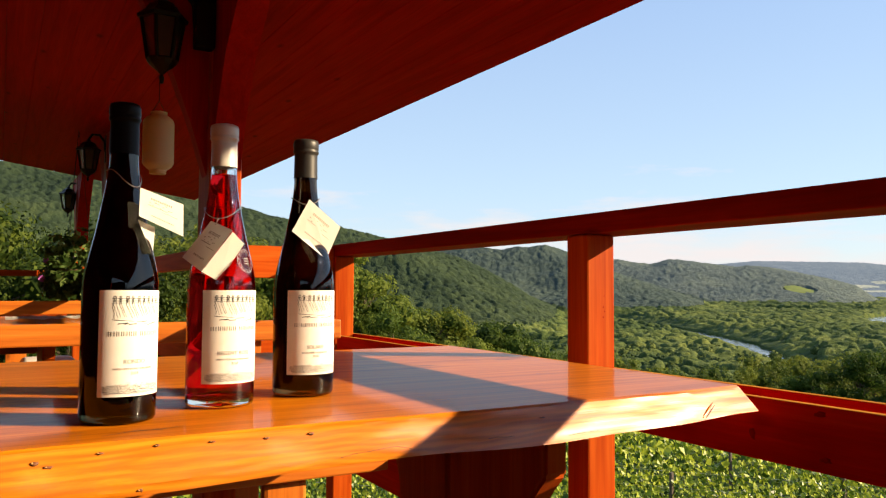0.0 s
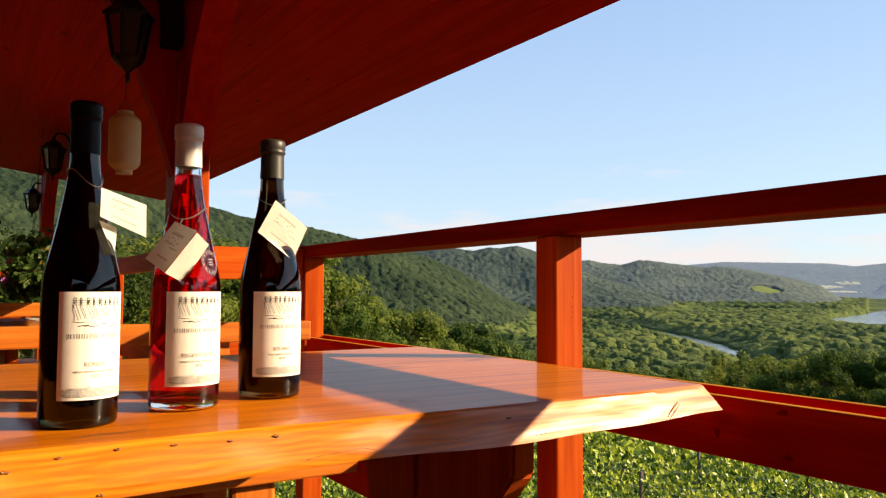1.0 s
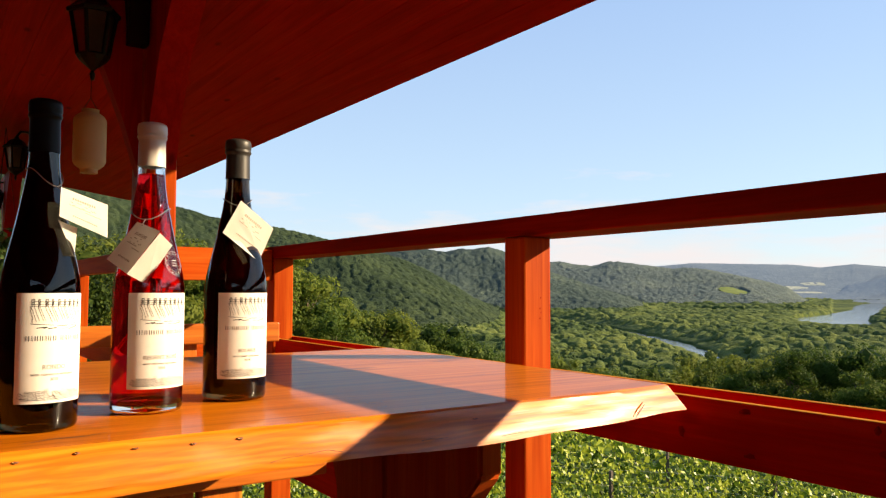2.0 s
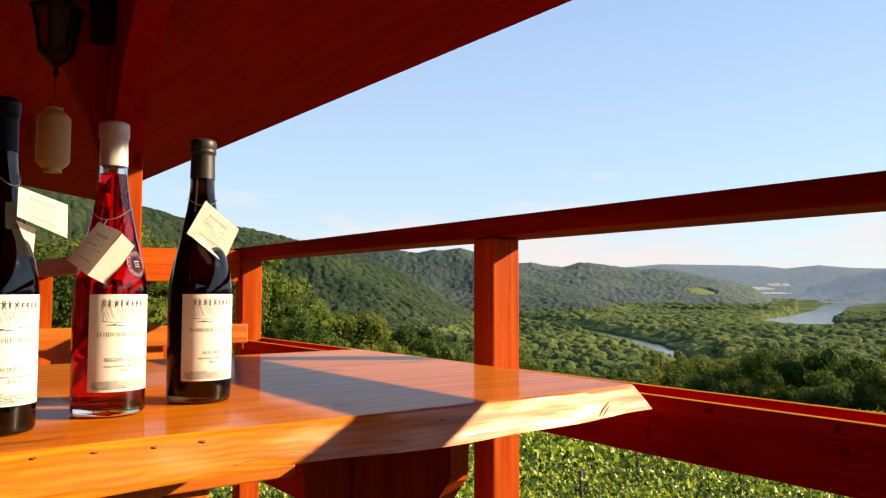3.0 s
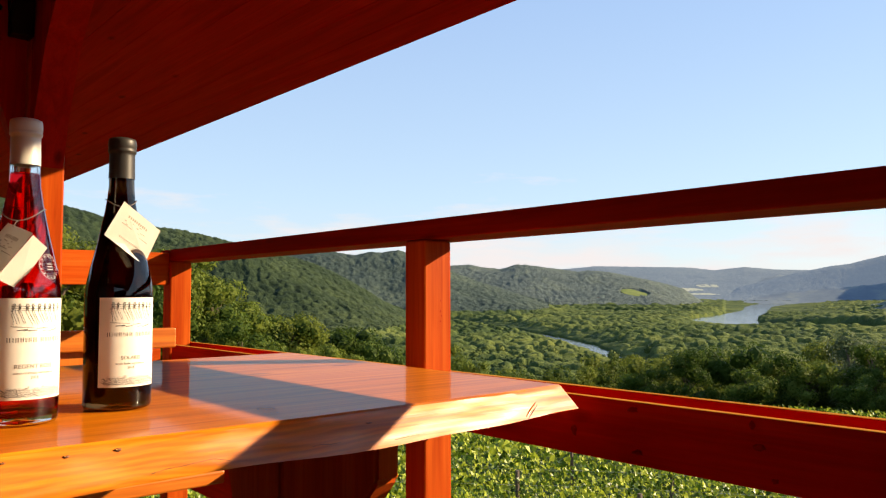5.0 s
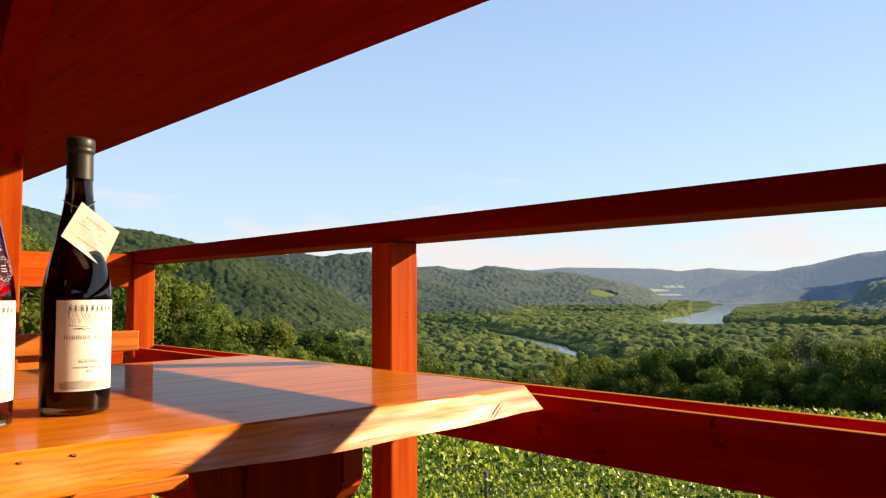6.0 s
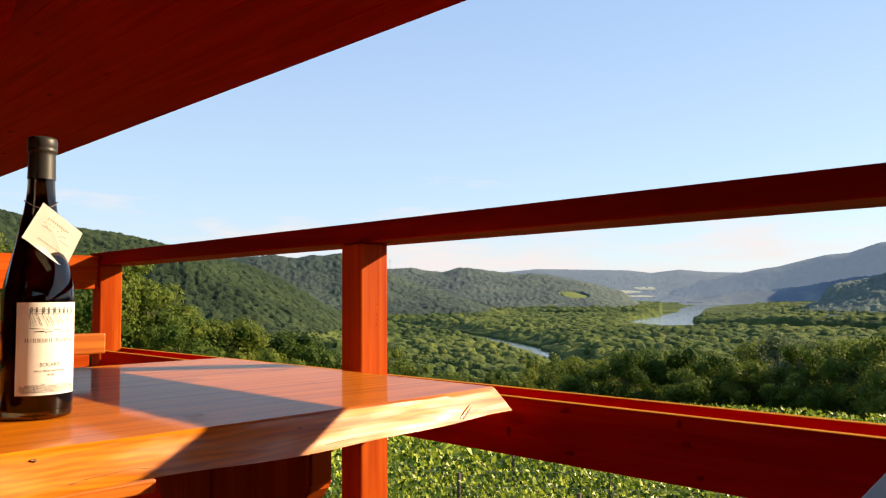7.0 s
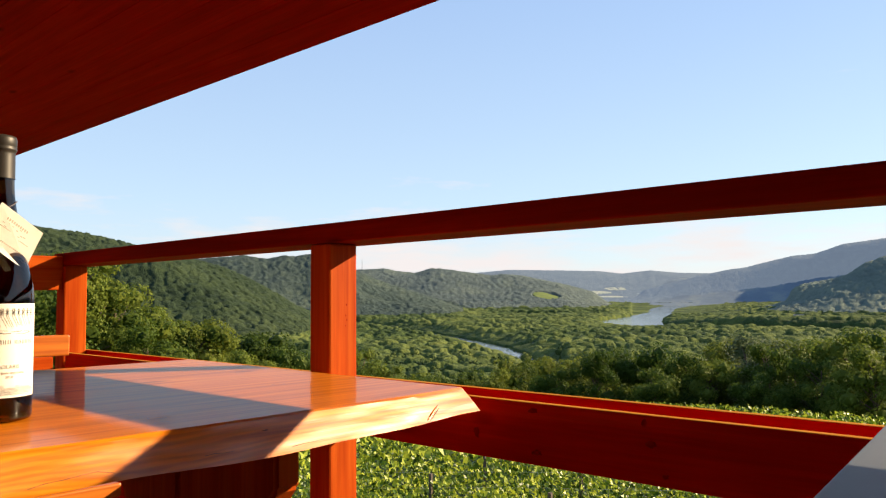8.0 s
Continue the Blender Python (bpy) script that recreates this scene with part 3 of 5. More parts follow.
def build_woods():
    """Single willows and bushes standing out of the near valley woodland."""
    rng = np.random.default_rng(3)
    fine = [puff_template(k, 46, 0.17) for k in range(8)]
    near = []
    a, r = rng.uniform(-4, 82, 9000), np.exp(rng.uniform(math.log(110), math.log(520), 9000))
    x, y = r * np.sin(np.radians(a)), r * np.cos(np.radians(a))
    z, gap = land(a, r), river_gap(x, y)
    for i in range(9000):
        if r[i] < 175 and a[i] < 37 or gap[i] < 5 or z[i] > VALLEY + 6 and r[i] > 300 or rng.random() < (0.72 if r[i] < 260 else 0.60):
            continue
        w = rng.uniform(3.2, 8.0)
        near.append((x[i], y[i], z[i] + (0 if r[i] < 240 else rng.uniform(1.5, 4.0)), w, w * rng.uniform(0.8, 1.35)))
    scatter_mesh("riverside_woods", near, fine, valley_canopy, "dense green riverside willows and scrub", "trees")


build_canopy()
build_woods()


# ---------------------------------------------------------------- single trees
def leaf_cloud(bm, centers, per, size, rng):
    for c, rad in centers:
        for _ in range(per):
            d = Vector(rng.normal(size=3)).normalized()
            p = Vector(c) + Vector((d.x * rad, d.y * rad, d.z * rad * 0.8)) * rng.uniform(0.55, 1.05) ** 0.5
            n = (d + Vector(rng.normal(size=3)) * 0.32).normalized()
            u = n.orthogonal().normalized()
            u.rotate(Matrix.Rotation(rng.uniform(0, 6.28), 3, n))
            w = n.cross(u)
            s = size * rng.uniform(0.6, 1.3)
            vs = [bm.verts.new(p + u * s), bm.verts.new(p + w * s * 0.6), bm.verts.new(p - u * s), bm.verts.new(p - w * s * 0.6)]
            bm.faces.new(vs)


def tree_meshes(seed, height, width, per=96, leaf=0.34):
    rng = np.random.default_rng(seed)
    trunk = tube([(0, 0, -1.5), (0.1, 0, height * 0.2), (0.25, 0.1, height * 0.45), (0.1, 0.2, height * 0.8)], height * 0.022, 8, 0.3)
    centers = []
    for i in range(32):
        k = rng.uniform(0.05, 1.0)
        ang = rng.uniform(0, 6.283)
        reach = width / 2 * (1 - 0.75 * abs(k - 0.4) ** 1.3) * rng.uniform(0.40, 1.0)
        c = (reach * math.cos(ang), reach * math.sin(ang), height * (0.14 + 0.78 * k))
        centers.append((c, width * rng.uniform(0.13, 0.22)))
        limb = tube([(0.1, 0.1, max(0.5, c[2] - height * 0.2)), (c[0] * 0.5, c[1] * 0.5, c[2] - height * 0.07), c], height * 0.008, 5, 0.3)
        tmp = bpy.data.meshes.new("limb")
        limb.to_mesh(tmp), limb.free()
        trunk.from_mesh(tmp)
        bpy.data.meshes.remove(tmp)
    crown = bmesh.new()
    for c, rad in centers:
        core = bmesh.ops.create_icosphere(crown, subdivisions=1, radius=rad * 0.5)["verts"]
        for v in core:
            v.co = Vector(c) + v.co * rng.uniform(0.8, 1.15)
    leaf_cloud(crown, centers, per, leaf, rng)
    return mesh_of("trunk", trunk, bark), mesh_of("crown", crown, leaf_tree)


TREE_KINDS = [tree_meshes(11 + k, h, w) for k, (h, w) in enumerate(((15, 10), (13, 11), (17, 9), (11, 9), (14, 13)))]
TREE_KINDS += [tree_meshes(11 + k, h, w, 310, 0.175) for k, (h, w) in enumerate(((15, 10), (13, 11), (17, 9), (11, 9), (14, 13)))]
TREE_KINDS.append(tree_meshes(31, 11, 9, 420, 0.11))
TREE_KINDS[-1][1].materials[0] = leaf_shaded


def recoloured(kind, material):
    trunk, crown = TREE_KINDS[kind]
    crown = crown.copy()
    crown.materials[0] = material
    return trunk, crown


LIGHT, SILVER = {}, len(TREE_KINDS) + 5
for k in range(5):
    LIGHT[k] = len(TREE_KINDS)
    TREE_KINDS.append(recoloured(5 + k, leaf_light))
TREE_KINDS.append(recoloured(9, leaf_silver))


def plant_tree(az, r, kind, scale, turn):
    p = polar(az, r, land(az, r) - 0.3)
    t = thing("tree", p, "broad green deciduous tree below the vineyard slope", "tree", "trees on the slope")
    for nm, me in zip(("trunk", "crown"), TREE_KINDS[kind]):
        o = new(nm, me)
        o.parent = t
    t.rotation_euler = (0, 0, turn)
    t.scale = (scale, scale, scale)
    return t


def build_trees():
    rng = np.random.default_rng(5)
    # by the terrace end and along the lane
    for az, r, k, s in ((0.3, 34, 5, 0.75), (2.6, 44, 5, 0.95), (4.2, 38, 5, 0.72), (-1.6, 48, 5, 1.0), (-3.2, 33, 5, 0.95), (6.5, 46, 5, 1.05), (10, 52, 1, 1.0), (13.8, 56, 0, 0.95), (-2, 60, 1, 1.0), (-6, 70, 0, 1.0)):
        plant_tree(az, r, k + 5, s, rng.uniform(0, 6.28))
    # bright trees on the sunny shoulder
    for az, r, k, s in ((17.3, 62, 1, 1.0), (21.5, 72, 2, 1.0), (24.3, 80, 0, 1.05), (30.6, 88, 3, 1.1), (26.2, 66, 3, 0.8), (33.0, 78, 3, 0.75), (22.8, 76, 0, 1.0), (27.0, 84, 2, 0.86), (35.6, 94, 1, 0.95), (38.4, 98, 4, 0.75), (41, 104, 3, 0.95), (43.2, 100, 2, 0.62), (45.4, 104, 1, 0.75), (55.6, 88, 3, 0.7), (61.8, 90, 4, 0.8), (64.8, 84, 3, 0.8), (72.0, 86, 1, 0.85), (75.4, 80, 3, 0.95), (79.0, 86, 4, 0.9), (70.2, 80, 0, 0.6), (76.4, 72, 3, 0.72), (66.2, 82, 1, 0.62), (58.4, 84, 0, 0.6), (62.6, 78, 3, 0.55), (69.2, 74, 3, 0.5), (73.4, 76, 4, 0.55)):
        plant_tree(az, r, LIGHT[k], s, rng.uniform(0, 6.28))
    # darker ones between and below
    for az, r, k, s in ((18, 84, 4, 1.0), (29.2, 84, 1, 1.0), (33.2, 96, 1, 1.1), (37.2, 100, 4, 0.85), (39, 92, 3, 0.7), (48, 108, 4, 0.8), (50.8, 96, 3, 0.8), (53.4, 104, 1, 0.85), (56.2, 96, 4, 0.8),
                        (59.2, 100, 0, 0.75), (67.2, 96, 0, 0.85), (73.6, 96, 1, 0.9), (80.5, 88, 0, 0.9)):
        plant_tree(az, r, k + 5, s, rng.uniform(0, 6.28))
    plant_tree(68.8, 88, SILVER, 0.85, 0.6)
    for i in range(22):
        plant_tree(53.0 + 0.5 * i, rng.uniform(205, 260), int(rng.integers(5)), rng.uniform(1.25, 1.6), rng.uniform(0, 6.28))
    for i in range(26):
        plant_tree(rng.uniform(36, 52), rng.uniform(105, 210), LIGHT[i % 5] if i % 2 else int(rng.integers(5)), rng.uniform(0.55, 0.95), rng.uniform(0, 6.28))
    for i in range(36):
        az = rng.uniform(36, 84) if i > 12 else rng.uniform(0, 36)
        plant_tree(az, rng.uniform(112, 190), int(rng.integers(5)) if i % 3 else LIGHT[i % 5], rng.uniform(0.6, 1.05), rng.uniform(0, 6.28))


build_trees()


# ---------------------------------------------------------------- vineyard
VINE_AZ = 50.0
va = Vector((math.sin(radians(VINE_AZ)), math.cos(radians(VINE_AZ))))     # away from the terrace
vb = Vector((va.y, -va.x))                                               # along the rows


def vine_leaves(bm, d, s0, s1, per_m, size, rng):
    for _ in range(int((s1 - s0) * per_m)):
        s = rng.uniform(s0, s1)
        o = rng.normal() * 0.28 * (1 + 0.5 * noise.noise((s * 1.7, d, 3.0)))
        x, y = va * (d + o) + vb * s
        r = math.hypot(x, y)
        z = near_slope(r, 0) + 0.35 + 1.55 * rng.uniform(0, 1) ** 0.7 + 0.18 * noise.noise((s * 0.9, d, 0))
        n = Vector((rng.normal() * 0.7 + 0.35, rng.normal() * 0.7 - 0.45, rng.uniform(-0.1, 1.0))).normalized()
        u = n.orthogonal().normalized()
        u.rotate(Matrix.Rotation(rng.uniform(0, 6.28), 3, n))
        w = n.cross(u)
        k = size * rng.uniform(0.55, 1.25)
        p = Vector((x, y, z))
        tip, back = bm.verts.new(p + u * k), bm.verts.new(p - u * k * 0.55)
        l1, l2 = bm.verts.new(p + w * k * 0.75 + n * k * 0.25), bm.verts.new(p - w * k * 0.75 + n * k * 0.25)
        bm.faces.new((back, l2, tip)), bm.faces.new((back, tip, l1))


def build_vineyard():
    rng = np.random.default_rng(21)
    post_mat, *_ = mat_base("weathered_post", (0.10, 0.075, 0.055), 0.85)
    wire_mat, *_ = mat_base("galvanised_wire", (0.5, 0.5, 0.5), 0.4, 0.8)
    d = 8.0
    while d < 62:
        near = d < 18
        half = 14 + d * 0.95
        s0, s1 = -half, half * 0.75
        if d > 27:
            s1 = half * 0.75 * max(0.0, (64 - d) / 37) - 10 * (1 - max(0.0, (64 - d) / 37))
        row = thing("vine_row", (0, 0, 0), "trained row of leafy green grape vines on wires", "vines", "vineyard rows")
        bm = bmesh.new()
        vine_leaves(bm, d, s0, s1, 520 if d < 15 else 240 if near else 80, 0.060 if near else 0.12, rng)
        tagged(part("foliage", bm, leaf_vine, row), kind="stuff")
        s = s0 + 1.7
        while s < s1 and d < 20:
            x, y = va * d + vb * s
            z = near_slope(math.hypot(x, y), 0)
            part("stake", box(x - 0.03, x + 0.03, y - 0.03, y + 0.03, z - 0.2, z + 1.95, 0.004, 1), post_mat, row)
            s += 5.0
        if d < 17:
            for hgt in (0.75, 1.25, 1.7):
                pts = []
                for i in range(13):
                    q = va * d + vb * (s0 + (s1 - s0) * i / 12)
                    pts.append((q.x, q.y, near_slope(math.hypot(q.x, q.y), 0) + hgt))
                part("wire", tube(pts, 0.004, 4), wire_mat, row, "thin galvanised wire")
        d += 2.1


build_vineyard()


# ---------------------------------------------------------------- terrace: floor, railing, roof
# unseen deck, kept dark to cut the light it bounces on to the posts
deck_mat = wood("deck_boards", (0.05, 0.02, 0.01), (0.085, 0.032, 0.014), (0.12, 0.05, 0.025), "x", 0.6, 0.3)
RAIL_IN, RAIL_OUT = 0.985, 1.055
RAIL_TOP, RAIL_BOT = 1.041, 1.001


def build_floor():
    fl = thing("floor", (0, 0, -0.02), "dark brown timber deck boards of the terrace", "floor", kind="structure")
    y = -4.6
    while y < 7.5:
        x1 = 1.13 if y < 2.6 else 0.66
        part("plank", box(-5.5, x1, y, y + 0.138, -0.025, 0.02, 0.003, 1), deck_mat, fl)
        y += 0.144
    under = box(-5.5, 0.62, -4.6, 7.5, -0.2, -0.03, 0)
    part("joist_frame", under, red_y, fl)
    for x in (-5.3, -2.0, 0.5):
        for y in (-4.4, 0.0, 4.0, 7.3):
            part("pier", box(x - 0.09, x + 0.09, y - 0.09, y + 0.09, -4.6, -0.2, 0.004, 1), red_z, fl)


build_floor()


def post_at(x0, x1, y0, y1, z0, z1, name="railing_post", label="", bevel=0.004):
    return part(name, box(x0, x1, y0, y1, z0, z1, bevel, 2), red_z, railing, label)


railing = thing("railing", (0, 0, -0.0384), "red-stained timber terrace railing with top rail and double boards", "railing", kind="structure")
railing.scale = (1.043, 1.043, 1.043)
for y in (-3.65, -2.05, -0.45, 1.147, 2.44):
    post_at(RAIL_IN, RAIL_OUT, y, y + 0.062, 0.0, RAIL_BOT)
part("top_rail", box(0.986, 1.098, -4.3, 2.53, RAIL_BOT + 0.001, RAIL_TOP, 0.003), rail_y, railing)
for nm, bx0, bx1 in (("inner_board", 0.962, 0.977), ("outer_board", 1.056, 1.071)):
    ob = part(nm, box(bx0, bx1, -4.3, 2.362 if bx0 < 1 else 2.50, 0.648, 0.738, 0.002), board_y, railing, "red-stained board with sunlight coloured on to its top edge")
    ob.data.materials.append(sunlit_y)
    for p in ob.data.polygons:
        if p.normal.z > 0.6:
            p.material_index = 1
part("lower_board", box(0.962, 0.977, -4.3, 2.50, 0.322, 0.455, 0.002), board_y, railing)
stain_mat, *_ = mat_base("dark_red_knot", (0.27, 0.006, 0.002), 0.7, 0, 0.05)
for ky, kz, ka, kb in ((0.648, 0.727, 0.010, 0.006), (0.756, 0.684, 0.006, 0.009), (0.641, 0.667, 0.010, 0.006), (0.468, 0.728, 0.006, 0.007), (0.459, 0.701, 0.011, 0.006), (0.44, 0.662, 0.005, 0.004)):
    bm = bmesh.new()
    bmesh.ops.create_icosphere(bm, subdivisions=2, radius=1.0)
    for v in bm.verts:
        k = 0.75 + 0.6 * noise.noise(v.co * 1.8 + Vector((ky * 40, 0, 0)))
        v.co = Vector((0.9618 + v.co.x * 0.0010, ky + v.co.y * ka * k, kz + v.co.z * kb * k))
    part("knot", bm, stain_mat, railing, "dark knot in the board", True)
# nail holes in the sunlit face of a post
for kx, kz in ((1.0276, 0.8807), (1.026, 0.8597), (1.0288, 0.8508), (1.0258, 0.8398)):
    bm = bmesh.new()
    bmesh.ops.create_icosphere(bm, subdivisions=1, radius=1.0)
    for v in bm.verts:
        v.co = Vector((kx + v.co.x * 0.0011, 1.1468 + v.co.y * 0.0006, kz + v.co.z * 0.0019))
    part("nail_hole", bm, stain_mat, railing, "small dark nail hole", True)
# short return to the roof post
part("return_rail", box(0.646, 0.984, 2.45, 2.50, 0.925, 1.030, 0.003), red_x, railing)
part("return_board", box(0.646, 0.961, 2.45, 2.475, 0.55, 0.722, 0.002), red_x, railing)
# narrow bay beyond
for y, run in ((2.522, 2.576), (5.242, 2.006)):
    part("bay_rail", box(0.555, 0.60, y, y + run, 0.955, 1.02, 0.003), red_y, railing)
    part("bay_board", box(0.56, 0.59, y, y + run, 0.62, 0.72, 0.003), red_y, railing)
    part("bay_post", box(0.55, 0.61, y + 1.1, y + 1.16, 0.0, 0.955, 0.003), red_z, railing)
part("end_rail", box(-5.4, 0.5, 7.32, 7.37, 0.98, 1.03, 0.003), red_x, railing)
part("end_board", box(-5.4, 0.5, 7.33, 7.36, 0.62, 0.72, 0.003), red_x, railing)
for x in (-3.8, -2.4, -1.0):
    part("end_post", box(x, x + 0.07, 7.31, 7.38, 0, 0.98, 0.003), red_z, railing)

EAVE_X, EAVE_Z, ROOF_END, SLOPE = 1.55, 1.708, 7.35, 0.15


def roof_z(x):
    return EAVE_Z + (EAVE_X - x) * SLOPE


def build_roof():
    """Boarded soffit rising gently from the eave, with a dark edge and covering."""
    ceil = bmesh.new()
    x = EAVE_X
    while x > -5.6:
        x2 = x - 0.118
        a = box(x2 - 0.0012, x - 0.0002, -4.9, ROOF_END, -0.011, 0.011, 0.0012, 1)
        for v in a.verts:
            v.co.z += roof_z(v.co.x) + 0.011
        tmp = bpy.data.meshes.new("board")
        a.to_mesh(tmp), a.free()
        ceil.from_mesh(tmp)
        bpy.data.meshes.remove(tmp)
        x -= 0.120
    c = part("ceiling", ceil, ceil_y)
    tagged(c, "red-stained tongue and groove boarded roof soffit, darkened for shade", "ceiling", kind="structure")
    cover = box(-5.7, EAVE_X + 0.03, -4.95, ROOF_END + 0.03, 0, 0.05, 0.003, 1)
    for v in cover.verts:
        v.co.z += roof_z(v.co.x) + 0.026
    rf, *_ = mat_base("roof_sheet", (0.05, 0.03, 0.025), 0.6)
    tagged(part("roof", cover, rf), "dark sheet covering of the terrace roof", "roof", kind="structure")


build_roof()


def lantern(parent_at):
    t = thing("wall_lantern", parent_at, "black metal carriage lantern on a scrolled wall bracket", "lantern", "terrace lanterns")
    glass, n, l, b = mat_base("lantern_glass", (0.22, 0.13, 0.08), 0.35, 0, 0.15)
    b.inputs["Transmission Weight"].default_value = 0.9
    r0, r1 = 0.041, 0.061      # lower, upper radius
    zb, zt = -0.078, 0.047
    hexa = lambda k, r, z: (r * math.cos(math.pi / 3 * k), r * math.sin(math.pi / 3 * k), z)
    for k in range(6):
        part("bar", tube([hexa(k, r0, zb), hexa(k, r1, zt)], 0.006, 5), black_metal, t)
        bm = bmesh.new()
        q = [hexa(k, r0 * 0.97, zb), hexa(k + 1, r0 * 0.97, zb), hexa(k + 1, r1 * 0.97, zt), hexa(k, r1 * 0.97, zt)]
        bm.faces.new([bm.verts.new(p) for p in q])
        bmesh.ops.solidify(bm, geom=list(bm.faces), thickness=0.002)
        part("pane", bm, glass, t, "dim smoked glass pane")
    part("cap", lathe([(zt - 0.004, 0.0), (zt - 0.004, 0.072), (zt + 0.006, 0.074), (zt + 0.024, 0.052), (zt + 0.044, 0.039), (zt + 0.056, 0.016), (zt + 0.066, 0.011), (zt + 0.08, 0.0)], 6), black_metal, t)
    part("base", lathe([(zb - 0.07, 0.0), (zb - 0.068, 0.005), (zb - 0.05, 0.008), (zb - 0.042, 0.004), (zb - 0.03, 0.016), (zb - 0.012, 0.038), (zb, 0.046), (zb + 0.005, 0.044), (zb + 0.006, 0.0)], 12), black_metal, t)
    part("bracket", tube([(0, 0, zt + 0.07), (0.02, 0, zt + 0.10), (0.06, 0, zt + 0.10), (0.09, 0, zt + 0.06), (0.095, 0, zt + 0.0)], 0.008, 6), black_metal, t)
    part("wall_plate", box(0.092, 0.150, -0.022, 0.025, zt - 0.07, zt + 0.10, 0.003), black_metal, t)
    return t


def roof_post(y):
    x0, x1 = 0.505, 0.645
    top = roof_z(0.575)
    p = thing("roof_post", (0.575, y + 0.07, 0.0), "square red-stained timber roof post with curved knee braces", "post", "roof posts", "structure")
    part("shaft", box(-0.03, 0.07, -0.07, 0.08, 0, top - 0.005, 0.006), red_z, p)
    for sgn in (-1, 1):
        bm = bmesh.new()
        prof = [(0.07 if sgn < 0 else 0.08, 1.26), (0.12, 1.40), (0.22, 1.58), (0.40, 1.75), (0.46, 1.80), (0.46, 1.93), (0.07, 1.93)]
        lo = [bm.verts.new((-0.025, sgn * a, b)) for a, b in prof]
        hi = [bm.verts.new((0.065, sgn * a, b)) for a, b in prof]
        bm.faces.new(lo), bm.faces.new(hi)
        for i in range(len(prof)):
            j = (i + 1) % len(prof)
            bm.faces.new((lo[i], lo[j], hi[j], hi[i]))
        bmesh.ops.recalc_face_normals(bm, faces=bm.faces)
        for v in bm.verts:
            v.co.z = min(v.co.z, roof_z(0.575 + v.co.x) - 0.005)
        part("knee_brace", bm, ceil_z, p)
    if y > 3:
        return p
    bm = bmesh.new()
    prof = [(0.03, 1.24), (0.08, 1.40), (0.14, 1.56), (0.21, 1.72), (0.25, 1.80), (0.25, 2.0), (0.03, 2.0)]
    lo = [bm.verts.new((-a, -0.03, b)) for a, b in prof]
    hi = [bm.verts.new((-a, 0.03, b)) for a, b in prof]
    bm.faces.new(lo), bm.faces.new(hi)
    for i in range(len(prof)):
        j = (i + 1) % len(prof)
        bm.faces.new((lo[i], lo[j], hi[j], hi[i]))
    bmesh.ops.recalc_face_normals(bm, faces=bm.faces)
    for v in bm.verts:
        v.co.z = min(v.co.z, roof_z(0.575 + v.co.x) - 0.005)
    part("knee_brace", bm, ceil_z, p)
    return p


for y in (-2.45, 2.38, 5.10, 7.25):
    roof_post(y)
lan = lantern((0.396, 2.362, 1.643))
copy_thing(lan, pose(0.448, 5.17, 1.69))
copy_thing(lan, pose(0.485, 7.32, 1.64))


def sky_block(name, x0, x1, y0, y1, top):
    """An unseen boarded wall, added behind the terrace to block sky light."""
    w = thing(name, (0, 0, 0), "unseen dark red boarded wall added to block sky light", "wall", kind="structure")
    along = x1 - x0 > y1 - y0
    a, end = (x0, x1) if along else (y0, y1)
    while a < end - 0.01:
        b = min(end, a + 0.198)
        bm = box(a, b - 0.004, y0, y1, 0.0, top, 0.004, 1) if along else box(x0, x1, a, b - 0.004, 0.0, top, 0.004, 1)
        part("board", bm, ceil_z, w)
        a += 0.2


sky_block("wall_west", -3.66, -3.60, -4.6, 7.3, roof_z(-3.60) - 0.006)
sky_block("wall_south", -3.60, 0.60, -4.66, -4.60, roof_z(0.60) - 0.006)


# ---------------------------------------------------------------- houses and mast far off
wall_white, *_ = mat_base("pale_plaster", (0.62, 0.58, 0.52), 0.8)
roof_tile, *_ = mat_base("brown_roof_tiles", (0.20, 0.12, 0.10), 0.8)
roof_grey, *_ = mat_base("grey_roof_sheet", (0.20, 0.20, 0.21), 0.7)


def house(az, r, turn, size, red):
    p = polar(az, r, land(az, r) - 0.4)
    t = thing("house", p, "small pale plastered house with a pitched %s roof" % ("brown" if red else "grey"), "house", "valley houses")
    t.rotation_euler = (0, 0, turn)
    w, d, h = 6 * size, 4.5 * size, 5.0 * size
    part("wall", box(-w, w, -d, d, 0, h, 0), wall_white, t)
    bm = bmesh.new()
    q = [(-w - 0.6, -d - 0.6, h + 0.004), (w + 0.6, -d - 0.6, h + 0.004), (w + 0.6, d + 0.6, h + 0.004), (-w - 0.6, d + 0.6, h + 0.004), (-w - 0.6, 0, h + 4.2 * size), (w + 0.6, 0, h + 4.2 * size)]
    v = [bm.verts.new(c) for c in q]
    for f in ((0, 1, 5, 4), (2, 3, 4, 5), (1, 2, 5), (3, 0, 4), (3, 2, 1, 0)):
        bm.faces.new([v[i] for i in f])
    part("roof", bm, roof_tile if red else roof_grey, t)
    return t


rng_h = np.random.default_rng(12)
for az, r, k in ((49.3, 1950, 0.7), (49.9, 1985, 0.6), (50.6, 1960, 0.8), (52.4, 1990, 0.9), (53.0, 1965, 0.6), (55.2, 1985, 0.7), (56.1, 2010, 0.8), (56.5, 2040, 0.7), (57.0, 2030, 0.9), (57.4, 2060, 0.6),
                 (72.1, 1335, 1.2), (72.7, 1340, 0.8), (75.8, 1300, 1.0), (76.3, 1310, 0.8)):
    house(az, r, rng_h.uniform(0, 3.1), k, rng_h.random() < 0.4)

